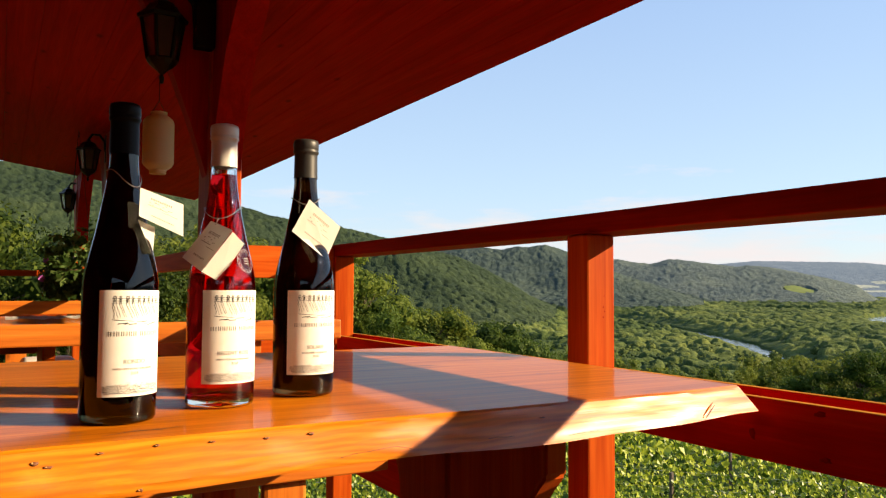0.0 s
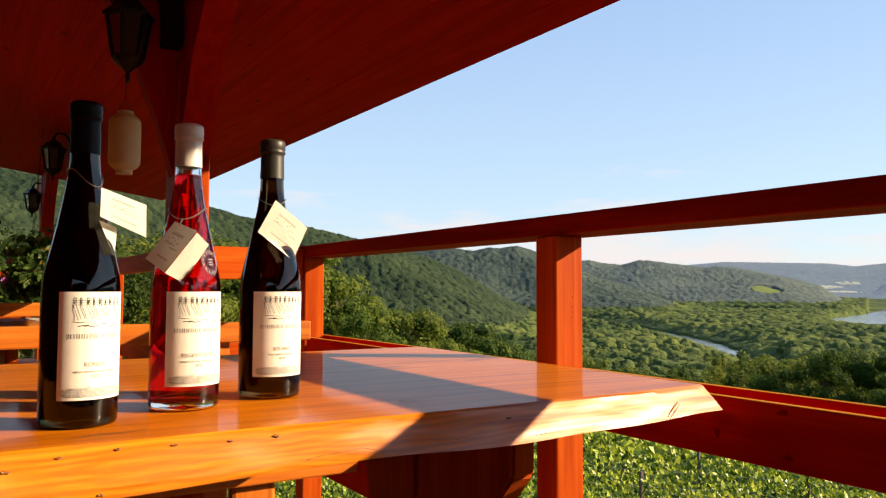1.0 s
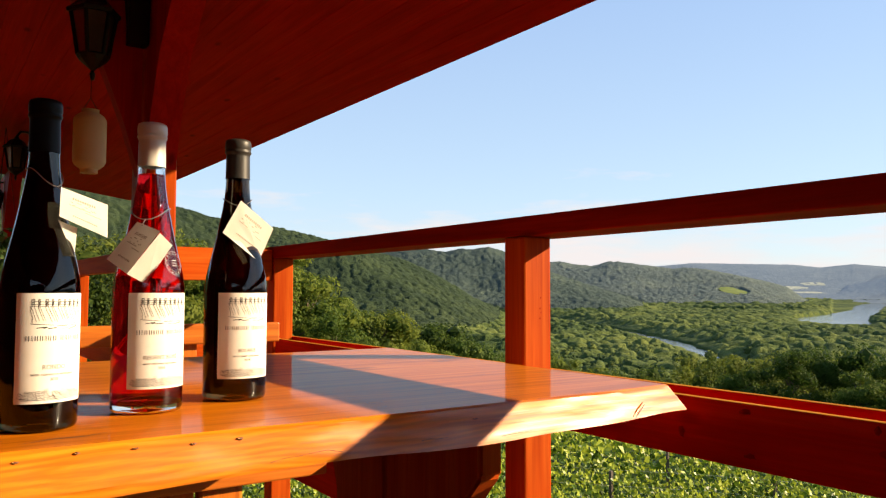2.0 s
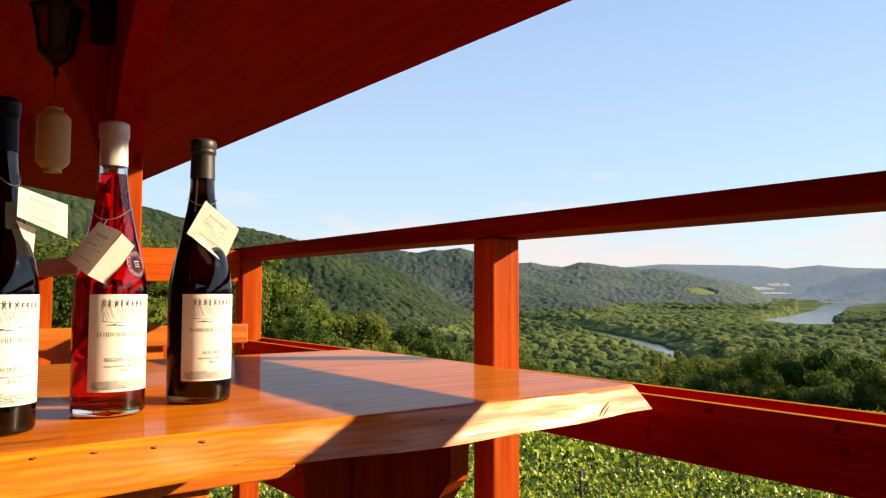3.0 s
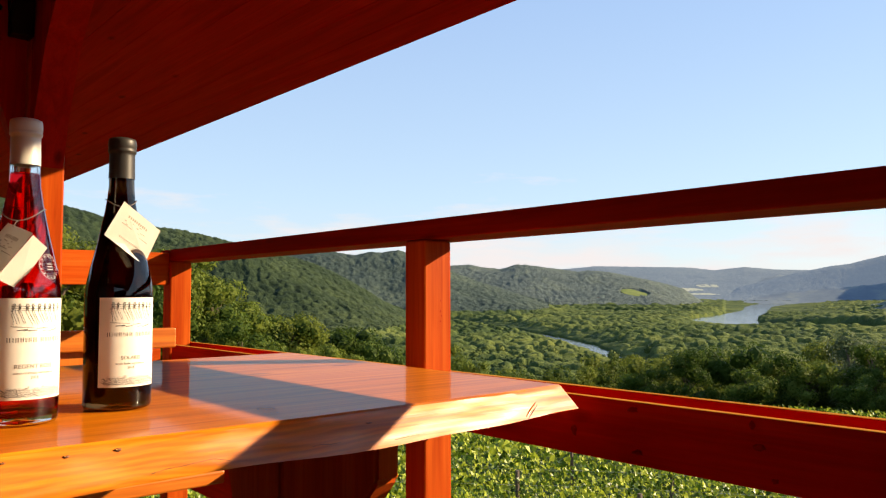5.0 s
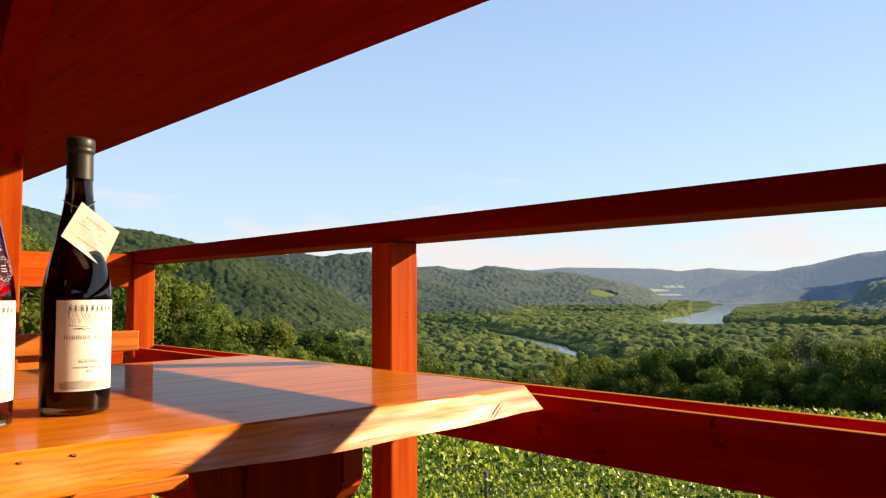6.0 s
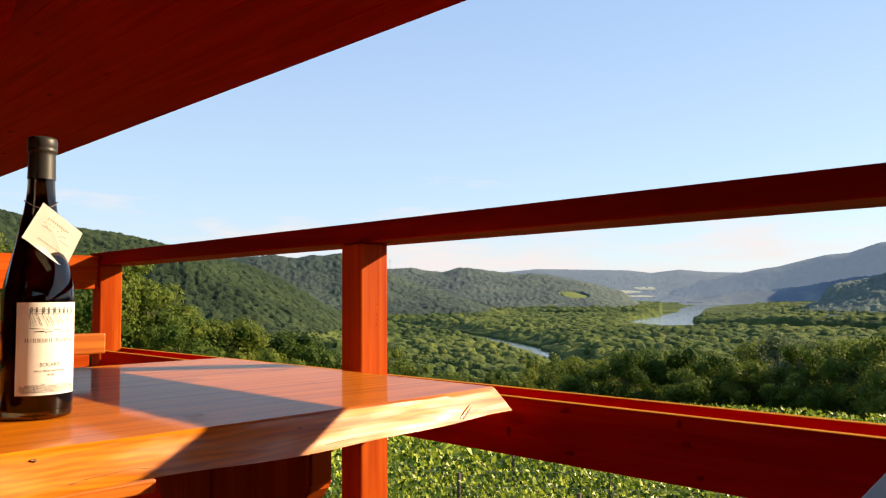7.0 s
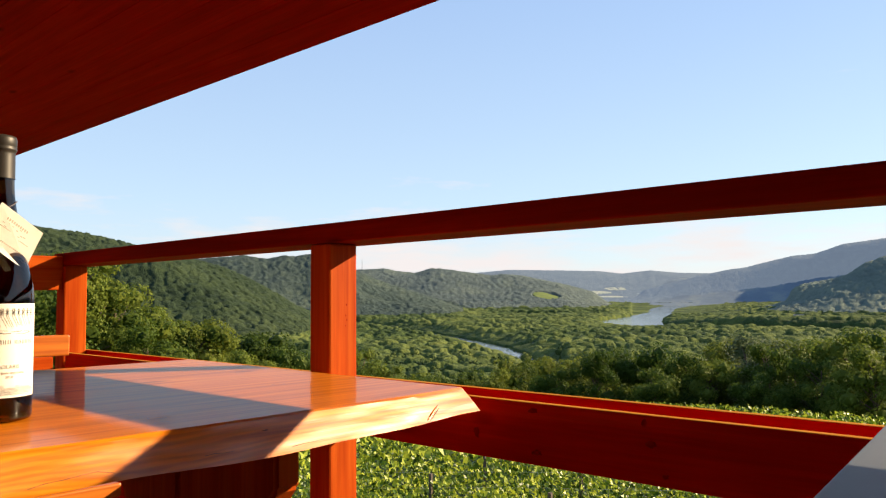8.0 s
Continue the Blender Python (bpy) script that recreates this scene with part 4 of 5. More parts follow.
mast = thing("radio_mast", polar(41.25, 2390, land(41.25, 2390)), "slender grey lattice radio mast on a wooded hill", "mast")
mm, *_ = mat_base("galvanised_steel", (0.35, 0.36, 0.38), 0.5, 0.6)
part("pole", tube([(0, 0, -2), (0, 0, 40)], 0.9, 5, 0.6), mm, mast)
part("platform", lathe([(31, 0.0), (31, 2.2), (32, 2.2), (32, 0.0)], 8), mm, mast)

def grass_material(name, dark, light):
    m, n, l, b = mat_base(name, light, 0.9, 0, 0.05)
    t = n.new("ShaderNodeTexCoord")
    a = noise_of(n, l, t.outputs["Object"], 0.05, 6.0, 0.65)
    r = ramp_of(n, ((0.35, dark), (0.65, light)))
    l.new(a.outputs[0], r.inputs[0]), l.new(r.outputs[0], b.inputs["Base Color"])
    return m


def meadow(az, r, half_az, half_r, skew, material, label, lift=1.2):
    """An open grass patch with an uneven rim, following the land at the height lift above it."""
    bm = bmesh.new()
    rings, n = [], 48
    for f in (0.0, 0.33, 0.66, 1.0):
        ring = []
        for i in range(n):
            k = 2 * math.pi * i / n
            q = f * (1 + 0.28 * noise.noise((math.cos(k) * 1.5, math.sin(k) * 1.5, az)) + 0.12 * noise.noise((math.cos(k) * 5, math.sin(k) * 5, az)))
            aa, rr = az + half_az * q * math.cos(k), r + half_r * q * math.sin(k) - skew * q * math.cos(k)
            ring.append(bm.verts.new(polar(aa, rr, float(land(aa, rr)) + lift)))
        rings.append(ring)
    for a, b in zip(rings, rings[1:]):
        for i in range(n):
            bm.faces.new((a[i], a[(i + 1) % n], b[(i + 1) % n], b[i]))
    bmesh.ops.remove_doubles(bm, verts=bm.verts, dist=0.01)
    bmesh.ops.recalc_face_normals(bm, faces=bm.faces)
    tagged(part("meadow", bm, material), label, "meadow", kind="structure")


cut_grass = grass_material("cut_meadow", (0.12, 0.16, 0.05), (0.19, 0.22, 0.07))
valley_grass = grass_material("valley_grass", (0.085, 0.125, 0.035), (0.13, 0.17, 0.05))
# pale far fields, with haze lightening their colour further
hazed_field = grass_material("haze_paled_field", (0.30, 0.33, 0.26), (0.50, 0.50, 0.38))
# the clearing floats 5 m up to stay out of the trees' shadow
meadow(54.9, 2085, 1.05, 42, 18, cut_grass, "bright mown meadow clearing on a wooded hillside", 5.0)
meadow(52.0, 1620, 4.4, 84, 0, valley_grass, "open green meadow in the valley woodland")
meadow(46.5, 1480, 1.5, 52, 0, valley_grass, "small open green meadow in the valley woodland")
# held above the far canopy so that the camera sees them
for az, r, da, dr in ((58.6, 3640, 1.2, 26), (60.0, 3700, 0.8, 26), (59.4, 3560, 1.4, 16)):
    meadow(az, r, da, dr, 6, hazed_field, "pale field on the distant slope, paled further for haze", 6.5)


# ---------------------------------------------------------------- tables
TABLE_Z = 0.756


def edge_line(x):
    """Top line of the waney front edge, its lean and its lower height at x."""
    wob = 0.005 * noise.noise((x * 3.1, 0, 0)) + 0.003 * noise.noise((x * 9.0, 1, 0))
    yf = 0.742 + wob + 0.012 * smooth01((x - 0.75) / 0.2)
    lean = 0.012 + 0.011 * smooth01((x - 0.30) / 0.30) + 0.003 * noise.noise((x * 4.0, 4, 0))
    zb = 0.709 + 0.011 * smooth01((x - 0.3) / 0.6) + 0.0055 * math.exp(-((x - 0.36) / 0.14) ** 2) + 0.003 * noise.noise((x * 6.0, 9, 0))
    return yf, lean, zb


def edge_face(x, f):
    """Depth of the front face at x, a part f of the way down."""
    yf, lean, zb = edge_line(x)
    calm = 1 - 0.6 * smooth01((x - 0.45) / 0.2)
    bulge = 0.004 * (1 - smooth01((x - 0.3) / 0.3)) * math.sin(math.pi * f) + calm * (0.0022 * noise.noise((x * 13, f * 2.5, 2)) + 0.0012 * noise.noise((x * 34, f * 7, 5)))
    return yf - lean * f - bulge


def slab_mesh():
    bm = bmesh.new()
    xs = [-1.35 + i * 0.0125 for i in range(0, 183)]
    rows = []
    # cross-section from the back lower edge over the top to the front lower edge
    for x in xs:
        yf, lean, zb = edge_line(x)
        yb = 1.605 + 0.004 * noise.noise((x * 5.0, 7, 0))
        sec = [(yb, zb), (yb + 0.003, zb + 0.03), (yb, TABLE_Z - 0.003), (yb - 0.004, TABLE_Z)]
        sec += [(yb - 0.004 + (yf + 0.005 - yb + 0.004) * i / 6, TABLE_Z) for i in range(1, 6)]
        sec += [(yf + 0.004, TABLE_Z), (yf, TABLE_Z - 0.0025)]
        for i in range(1, 9):
            f = i / 9
            sec.append((edge_face(x, f), TABLE_Z - 0.0025 + (zb - TABLE_Z + 0.0025) * f))
        sec.append((yf - lean, zb))
        rows.append([bm.verts.new((x, y, z)) for y, z in sec])
    for v in rows[-1]:
        f = (TABLE_Z - v.co.z) / 0.055
        v.co.x = 0.929 + 0.022 * f + 0.02 * (v.co.y - 0.74)
    for v in rows[-2]:
        f = (TABLE_Z - v.co.z) / 0.055
        v.co.x = 0.922 + 0.020 * f + 0.02 * (v.co.y - 0.74)
    n = len(rows[0])
    for a, b in zip(rows, rows[1:]):
        for i in range(n):
            j = (i + 1) % n
            f = bm.faces.new((a[i], a[j], b[j], b[i]))
            f.smooth = i >= 9 and i < n - 1
    bm.faces.new(rows[0]), bm.faces.new(rows[-1])
    bmesh.ops.recalc_face_normals(bm, faces=bm.faces)
    for e in bm.edges:
        if len(e.link_faces) == 2 and e.calc_face_angle(0) > radians(22):
            e.smooth = False
    me = bpy.data.meshes.new("slab")
    bm.to_mesh(me), bm.free()
    me.materials.append(honey_x), me.materials.append(waney_x)
    for p in me.polygons:
        if p.normal.y < -0.5:
            p.material_index = 1
    return me


def trestle_panel(bm_x, y0, y1, scallop):
    """A board of the trestle, with a rounded, waisted outer edge."""
    bm = bmesh.new()
    prof = []
    for i in range(49):
        z = 0.06 + (0.695 - 0.06) * i / 48
        k = (z - 0.06) / 0.635
        cut = 0.075 * math.sin(0.5 * math.pi * min(1.0, max(0.0, (0.875 - k) / 0.20))) * (1 - 0.6 * smooth01((0.5 - k) / 0.4)) if scallop else 0
        prof.append((z, cut))
    left = [(y0 + (c if scallop < 0 else 0), z) for z, c in prof]
    right = [(y1 - (c if scallop > 0 else 0), z) for z, c in prof]
    ring = left + right[::-1]
    lo = [bm.verts.new((bm_x, y, z)) for y, z in ring]
    hi = [bm.verts.new((bm_x + 0.045, y, z)) for y, z in ring]
    bm.faces.new(lo), bm.faces.new(hi)
    for i in range(len(ring)):
        j = (i + 1) % len(ring)
        bm.faces.new((lo[i], lo[j], hi[j], hi[i]))
    bmesh.ops.recalc_face_normals(bm, faces=bm.faces)
    bmesh.ops.bevel(bm, geom=[e for e in bm.edges if e.calc_face_angle(0) > 0.6], offset=0.006, segments=2, affect="EDGES")
    return bm


knot_mat, *_ = mat_base("dark_knot", (0.10, 0.035, 0.012), 0.55)
pit_mat, *_ = mat_base("brown_pit", (0.17, 0.055, 0.014), 0.6)


def build_table():
    t = thing("live_edge_table", (0, 0, 0), "heavy honey-varnished live-edge slab table with red trestles", "table", "slab tables")
    slab = new("slab", slab_mesh())
    slab.parent = t
    tagged(slab, "honey-varnished timber slab with a waney edge")
    for x in (-1.0, 0.70):
        for y0, y1, sc in ((0.912, 1.190, -1), (1.196, 1.46, 1)):
            part("trestle_panel", trestle_panel(x, y0, y1, sc), red_z, t, "dark red-stained trestle board")
        part("foot", box(x - 0.02, x + 0.065, 0.86, 1.55, 0.0, 0.06, 0.01), red_y, t)
    part("stretcher", box(-0.955, 0.699, 1.36, 1.40, 0.600, 0.660, 0.004), orange_x, t, "orange-stained stretcher rail")
    return t


table_main = build_table()
fleck_mat, *_ = mat_base("bare_chip", (0.50, 0.25, 0.07), 0.5)


def edge_point(x, z):
    """The place on the waney front face at x and height z."""
    return Vector((x, edge_face(x, (TABLE_Z - z) / (TABLE_Z - edge_line(x)[2])), z))


# dents along the edge, their depth put into brown spots, each with a pale fleck
for kx, kz, ka, kb in ((0.029, 0.7445, 0.0036, 0.0022), (0.0395, 0.7405, 0.0042, 0.0016), (0.080, 0.7476, 0.0034, 0.0012), (0.128, 0.7500, 0.0026, 0.0012), (0.177, 0.7490, 0.0034, 0.0009),
                       (0.2296, 0.7475, 0.0030, 0.0013), (0.2745, 0.7478, 0.0036, 0.0017), (0.113, 0.7135, 0.0034, 0.0020), (0.560, 0.7420, 0.0040, 0.0009)):
    for nm, dx, dz, k0, m_, words, seed in (("knot", 0.0, 0.0, 1.0, pit_mat, "flat brown spot standing in for a dent", 0.0), ("chip", -0.0016, 0.0004, 0.42, fleck_mat, "pale torn chip of bare wood", 7.0)):
        bm = bmesh.new()
        bmesh.ops.create_icosphere(bm, subdivisions=2, radius=1.0)
        for v in bm.verts:
            k = 0.8 * k0 * (1 + 1.0 * noise.noise(v.co * 2.2 + Vector((kx * 40 + seed, 0, seed))))
            q = edge_point(kx + dx + v.co.x * ka * k, kz + dz + v.co.z * kb * k)
            q.y += v.co.y * (0.0005 if k0 == 1 else 0.0009)
            v.co = q
        part(nm, bm, m_, table_main, words, True)
# long drying cracks that follow the grain
for run, wid in ((((0.304, 0.7221), (0.318, 0.7245), (0.334, 0.7253), (0.350, 0.7270), (0.366, 0.7280), (0.374, 0.7262), (0.383, 0.7240)), 0.00045),
                 (((0.478, 0.7262), (0.490, 0.7272), (0.500, 0.7262), (0.513, 0.7266)), 0.0004), (((0.590, 0.7205), (0.612, 0.7216), (0.640, 0.7222)), 0.0004)):
    bm = tube([edge_point(x, z) for x, z in run], wid, 5, 0.5)
    part("split", bm, knot_mat, table_main, "thin dark drying crack")
# scar of a lost branch near the end of the waney edge: a raised lip with a dark crease below it
for nm, off, rad, m_, words in (("branch_scar", 0.0, 0.0022, waney_x, "raised lip of a branch scar"), ("branch_scar", -0.0030, 0.0008, knot_mat, "dark crease of a branch scar")):
    pts = []
    for i in range(9):
        k = i / 8
        x, z = 0.820 + 0.036 * k - off * 0.3, 0.7215 + 0.0165 * k + off
        pts.append((x, edge_face(x, (TABLE_Z - z) / (TABLE_Z - edge_line(x)[2])) + rad * 0.35, z))
    bm = tube(pts, rad, 8, 1.0)
    for v in bm.verts:
        k = (v.co.x - 0.820) / 0.036
        lo = Vector(pts[min(8, max(0, round(k * 8)))])
        v.co = lo + (v.co - lo) * (0.25 + 0.75 * max(0.0, math.sin(math.pi * min(1, max(0, k)))))
    part(nm, bm, m_, table_main, words, True)

# ring knots and checks on the top
for kx, ky, ka, kb in ((0.476, 0.829, 0.011, 0.009), (0.464, 0.794, 0.009, 0.004), (0.471, 0.875, 0.007, 0.004), (0.754, 0.760, 0.005, 0.004), (0.773, 1.010, 0.013, 0.006)):
    bm = bmesh.new()
    n = 28
    ins, outs = [], []
    for i in range(n):
        a = 2 * math.pi * i / n
        w = 1 + 0.2 * noise.noise((math.cos(a), math.sin(a), kx * 9))
        th = 0.16 + 0.12 * noise.noise((math.cos(a) * 2, math.sin(a) * 2, ky * 7))
        outs.append(bm.verts.new((kx + ka * w * math.cos(a), ky + kb * w * math.sin(a), TABLE_Z + 0.0004)))
        ins.append(bm.verts.new((kx + ka * w * (1 - th) * math.cos(a), ky + kb * w * (1 - th) * math.sin(a), TABLE_Z + 0.0004)))
    for i in range(n):
        j = (i + 1) % n
        bm.faces.new((outs[i], outs[j], ins[j], ins[i]))
    part("knot", bm, knot_mat, table_main, "thin dark ring of a knot")

# checks: thin dark splits in the top and along the edge
for pts, wid in ((((0.085, 0.775, 0), (0.115, 0.788, 0), (0.140, 0.786, 0), (0.166, 0.799, 0)), 0.0016), (((0.02, 0.80, 0), (0.06, 0.806, 0), (0.075, 0.80, 0)), 0.0010), (((0.86, 0.985, 0), (0.93, 0.965, 0), (0.945, 0.955, 0)), 0.0022), (((0.20, 0.925, 0), (0.225, 0.922, 0)), 0.0015), (((0.93, 1.30, 0), (0.94, 1.37, 0)), 0.0020)):
    bm = bmesh.new()
    prev = None
    for i, (x, y, _) in enumerate(pts):
        k = wid * (0.25 if i in (0, len(pts) - 1) else 1.0)
        cur = (bm.verts.new((x, y - k, TABLE_Z + 0.0004)), bm.verts.new((x, y + k, TABLE_Z + 0.0004)))
        if prev:
            bm.faces.new((prev[0], cur[0], cur[1], prev[1]))
        prev = cur
    part("split", bm, knot_mat, table_main, "thin dark split in the timber")
# the second table of the far bay and the table beside the camera
for dx, dy in ((-0.55, 2.46), (0.02, -1.47)):
    t2 = copy_thing(table_main, pose(dx, dy, 0))
for o in [o for o in bpy.data.objects if o.name.startswith(("knot", "chip", "split", "branch_scar")) and o.parent and o.parent.name.startswith("live_edge_table.")]:
    bpy.data.objects.remove(o)

# added slab for an unidentified grey surface, its edge fitted to the camera's view
grey_slab_mat, n_, l_, b_ = mat_base("plain_grey", (0.12, 0.12, 0.125), 0.5, 0, 0.55)
t_ = n_.new("ShaderNodeTexCoord")
a_ = noise_of(n_, l_, t_.outputs["Object"], 9.0, 5.0)
w_ = noise_of(n_, l_, t_.outputs["Object"], 260.0, 3.0)
r_ = ramp_of(n_, ((0.3, (0.085, 0.092, 0.105)), (0.7, (0.11, 0.12, 0.135))))
l_.new(a_.outputs[0], r_.inputs[0]), l_.new(r_.outputs[0], b_.inputs["Base Color"])
bumped(n_, l_, b_, w_.outputs[0], 0.2, 0.0004)
bm = box(-0.20, 0.20, -0.30, 0.0, 0.0, 0.012, 0.002)
board = tagged(part("slate_board", bm, grey_slab_mat), "smooth grey slab added for an unidentified grey surface on a table", "serving board")
board.matrix_basis = pose(0.715, 0.149, TABLE_Z + 0.0005, 0, 0, 5.9)


# ---------------------------------------------------------------- benches and the far bay
def bench(x0, x1, y0, z_seat, back_y, back0, back1, back2=None):
    t = thing("bench", ((x0 + x1) / 2, y0, 0), "orange-stained timber bench with a slatted backrest", "bench", "terrace benches")
    ox, oy = (x0 + x1) / 2, y0
    w = (x1 - x0) / 2
    part("seat", box(-w, w - 0.022, -0.38, 0.0, z_seat - 0.035, z_seat, 0.005), orange_x, t)
    part("back_slat", box(-w, w, back_y - oy - 0.028, back_y - oy, back0, back1, 0.005), orange_x, t)
    if back2:
        part("back_slat", box(-w, w, back_y - oy - 0.028, back_y - oy, back2[0], back2[1], 0.005), orange_x, t)
    for k in (-0.75, 0.71):
        part("upright", box(w * k - 0.05, w * k + 0.05, back_y - oy + 0.001, back_y - oy + 0.035, 0.0, back0 + 0.05, 0.004), orange_z, t)
        part("leg", box(w * k - 0.06, w * k + 0.06, -0.35, -0.31, 0.0, z_seat - 0.036, 0.012), orange_z, t)
    return t


bench(-1.15, 0.980, 2.34, 0.42, 2.395, 0.728, 0.790)
bench(-1.9, 0.42, 4.72, 0.45, 4.75, 0.74, 0.815)

lace_mat, n_, l_, b_ = mat_base("white_lace", (0.75, 0.72, 0.66), 0.8, 0, 0.2)


def lace_runner():
    bm = bmesh.new()
    nx = 60
    pts = []
    for i in range(nx + 1):
        x = 0.02 + 0.40 * i / nx
        s = 0.010 * abs(math.sin(i * 0.9))
        pts.append([bm.verts.new((x, y, TABLE_Z + 0.005 + 0.006 * noise.noise((x * 30, y * 20, 0)) + 0.006)) for y in (3.38 - s, 3.45, 3.55, 3.65, 3.72 + s)])
    for a, b in zip(pts, pts[1:]):
        for i in range(4):
            bm.faces.new((a[i], b[i], b[i + 1], a[i + 1]))
    bmesh.ops.solidify(bm, geom=list(bm.faces), thickness=0.012)
    bmesh.ops.recalc_face_normals(bm, faces=bm.faces)
    tagged(part("lace_runner", bm, lace_mat, None, "", True), "crumpled white crocheted table runner on a slab table", "table runner")


lace_runner()
cush_mat, *_ = mat_base("white_cushion", (0.72, 0.66, 0.6), 0.85)
bm = box(0.10, 0.36, 4.36, 4.68, 0.451, 0.52, 0.03, 3)
tagged(part("cushion", bm, cush_mat, None, "", True), "white padded cushion on a bench seat", "cushion")


# paper lantern under the roof
def paper_lantern(x, y, z):
    t = thing("paper_lantern", (x, y, z), "tall white paper lantern hanging from the soffit", "lantern")
    pm, n, l, b = mat_base("rice_paper", (0.82, 0.68, 0.48), 0.8, 0, 0.2)
    tr = n.new("ShaderNodeBsdfTranslucent")
    tr.inputs[0].default_value = (0.82, 0.66, 0.42, 1)
    mx = n.new("ShaderNodeMixShader")
    mx.inputs[0].default_value = 0.35
    l.new(b.outputs[0], mx.inputs[1]), l.new(tr.outputs[0], mx.inputs[2]), l.new(mx.outputs[0], n["Material Output"].inputs[0])
    prof = []
    for i in range(41):
        k = i / 40
        zz = -0.105 + 0.21 * k
        e = min(k, 1 - k)
        r = 0.056 * (1 - max(0, (0.16 - e) / 0.16) ** 2.2 * 0.5) + (0.0008 if i % 2 else 0)
        prof.append((zz, r))
    part("paper_body", lathe(prof, 32), pm, t, "ribbed white paper", True)
    part("bottom_ring", lathe([(-0.118, 0.024), (-0.118, 0.030), (-0.103, 0.030), (-0.103, 0.024), (-0.118, 0.024)], 24), pm, t)
    part("top_ring", lathe([(0.103, 0.024), (0.103, 0.030), (0.116, 0.030), (0.116, 0.024), (0.103, 0.024)], 24), pm, t)
    part("hanger", tube([(-0.026, 0, 0.112), (0, 0, 0.16), (0.026, 0, 0.112)], 0.002, 5), black_metal, t)
    part("cord", tube([(0, 0, 0.158), (0, 0, roof_z(x) - z + 0.002)], 0.0015, 5), black_metal, t)


paper_lantern(0.500, 3.02, 1.437)

petal_mat, *_ = mat_base("purple_petals", (0.45, 0.10, 0.42), 0.6)
basket_leaf = foliage("basket_leaves", ((0.015, 0.034, 0.006), (0.055, 0.10, 0.018), (0.20, 0.27, 0.08)), 6.0, 0.35)


def flower_basket(x, y, z):
    rng = np.random.default_rng(9)
    t = thing("flower_basket", (x, y, z), "hanging basket of trailing green leaves and purple flowers", "flower basket")
    wk, *_ = mat_base("wicker", (0.12, 0.07, 0.035), 0.8)
    part("basket", lathe([(-0.11, 0.0), (-0.11, 0.06), (-0.06, 0.095), (0.0, 0.11), (0.0, 0.098), (-0.05, 0.085), (-0.10, 0.055), (-0.10, 0.0)], 20), wk, t)
    bm = bmesh.new()
    leaf_cloud(bm, [((rng.normal() * 0.13, rng.normal() * 0.13, 0.04 + rng.normal() * 0.06), 0.10) for _ in range(12)] +
               [((0.12 * math.cos(a), 0.12 * math.sin(a), -0.04 - 0.14 * rng.random()), 0.07) for a in np.linspace(0, 18.1, 26)], 70, 0.024, rng)
    part("leaves", bm, basket_leaf, t)
    for i in range(7):
        a = rng.uniform(0, 6.28)
        c = Vector((0.19 * math.cos(a), 0.19 * math.sin(a), rng.uniform(-0.1, 0.1)))
        bm = bmesh.new()
        for k in range(5):
            ang = k * 1.2566
            u = Vector((math.cos(ang), -0.3, math.sin(ang))) * 0.022
            w = Vector((-math.sin(ang), 0, math.cos(ang))) * 0.012
            bm.faces.new([bm.verts.new(c), bm.verts.new(c + u * 0.7 + w), bm.verts.new(c + u), bm.verts.new(c + u * 0.7 - w)])
        part("flower", bm, petal_mat, t)
    for k in range(3):
        a = k * 2.094
        part("chain", tube([(0.105 * math.cos(a), 0.105 * math.sin(a), 0), (0, 0, roof_z(x) - z + 0.002)], 0.002, 4), black_metal, t)


flower_basket(0.40, 5.3, 1.00)


# ---------------------------------------------------------------- bottles
BOTTLE = ((0.0, 0.0350), (0.0012, 0.0375), (0.005, 0.0390), (0.030, 0.0392), (0.136, 0.0392), (0.146, 0.0387), (0.156, 0.0374), (0.168, 0.0349), (0.180, 0.0320), (0.193, 0.0289),
          (0.207, 0.0258), (0.224, 0.0224), (0.243, 0.0186), (0.260, 0.0161), (0.275, 0.0150), (0.290, 0.0146), (0.318, 0.0142), (0.320, 0.0152), (0.331, 0.0152), (0.335, 0.0140))


def glass(name, col, rough=0.0, ior=1.48):
    m, n, l, b = mat_base(name, col, rough, 0, 0.5)
    b.inputs["Transmission Weight"].default_value = 1.0
    b.inputs["IOR"].default_value = ior
    return m


paper, n_, l_, b_ = mat_base("cream_label_paper", (0.82, 0.78, 0.68), 0.65, 0, 0.3)
t_ = n_.new("ShaderNodeTexCoord")
w_ = noise_of(n_, l_, t_.outputs["Object"], 1200.0, 3.0)
a_ = noise_of(n_, l_, t_.outputs["Object"], 25.0, 3.0)
r_ = ramp_of(n_, ((0.3, (0.78, 0.75, 0.67)), (0.7, (0.85, 0.82, 0.75))))
l_.new(a_.outputs[0], r_.inputs[0]), l_.new(r_.outputs[0], b_.inputs["Base Color"])
bumped(n_, l_, b_, w_.outputs[0], 0.25, 0.0002)
card_paper, *_ = mat_base("cream_card", (0.88, 0.86, 0.78), 0.6, 0, 0.3)
ink, *_ = mat_base("dark_ink", (0.06, 0.06, 0.06), 0.6, 0, 0.2)
ink_soft, *_ = mat_base("grey_ink", (0.13, 0.125, 0.12), 0.6, 0, 0.2)
ink_faint, *_ = mat_base("faint_ink", (0.38, 0.32, 0.25), 0.6, 0, 0.2)
foil_black, *_ = mat_base("black_foil", (0.004, 0.004, 0.005), 0.42, 0.0, 0.12)
foil_ivory, *_ = mat_base("ivory_foil", (0.62, 0.57, 0.50), 0.38, 0.1, 0.5)
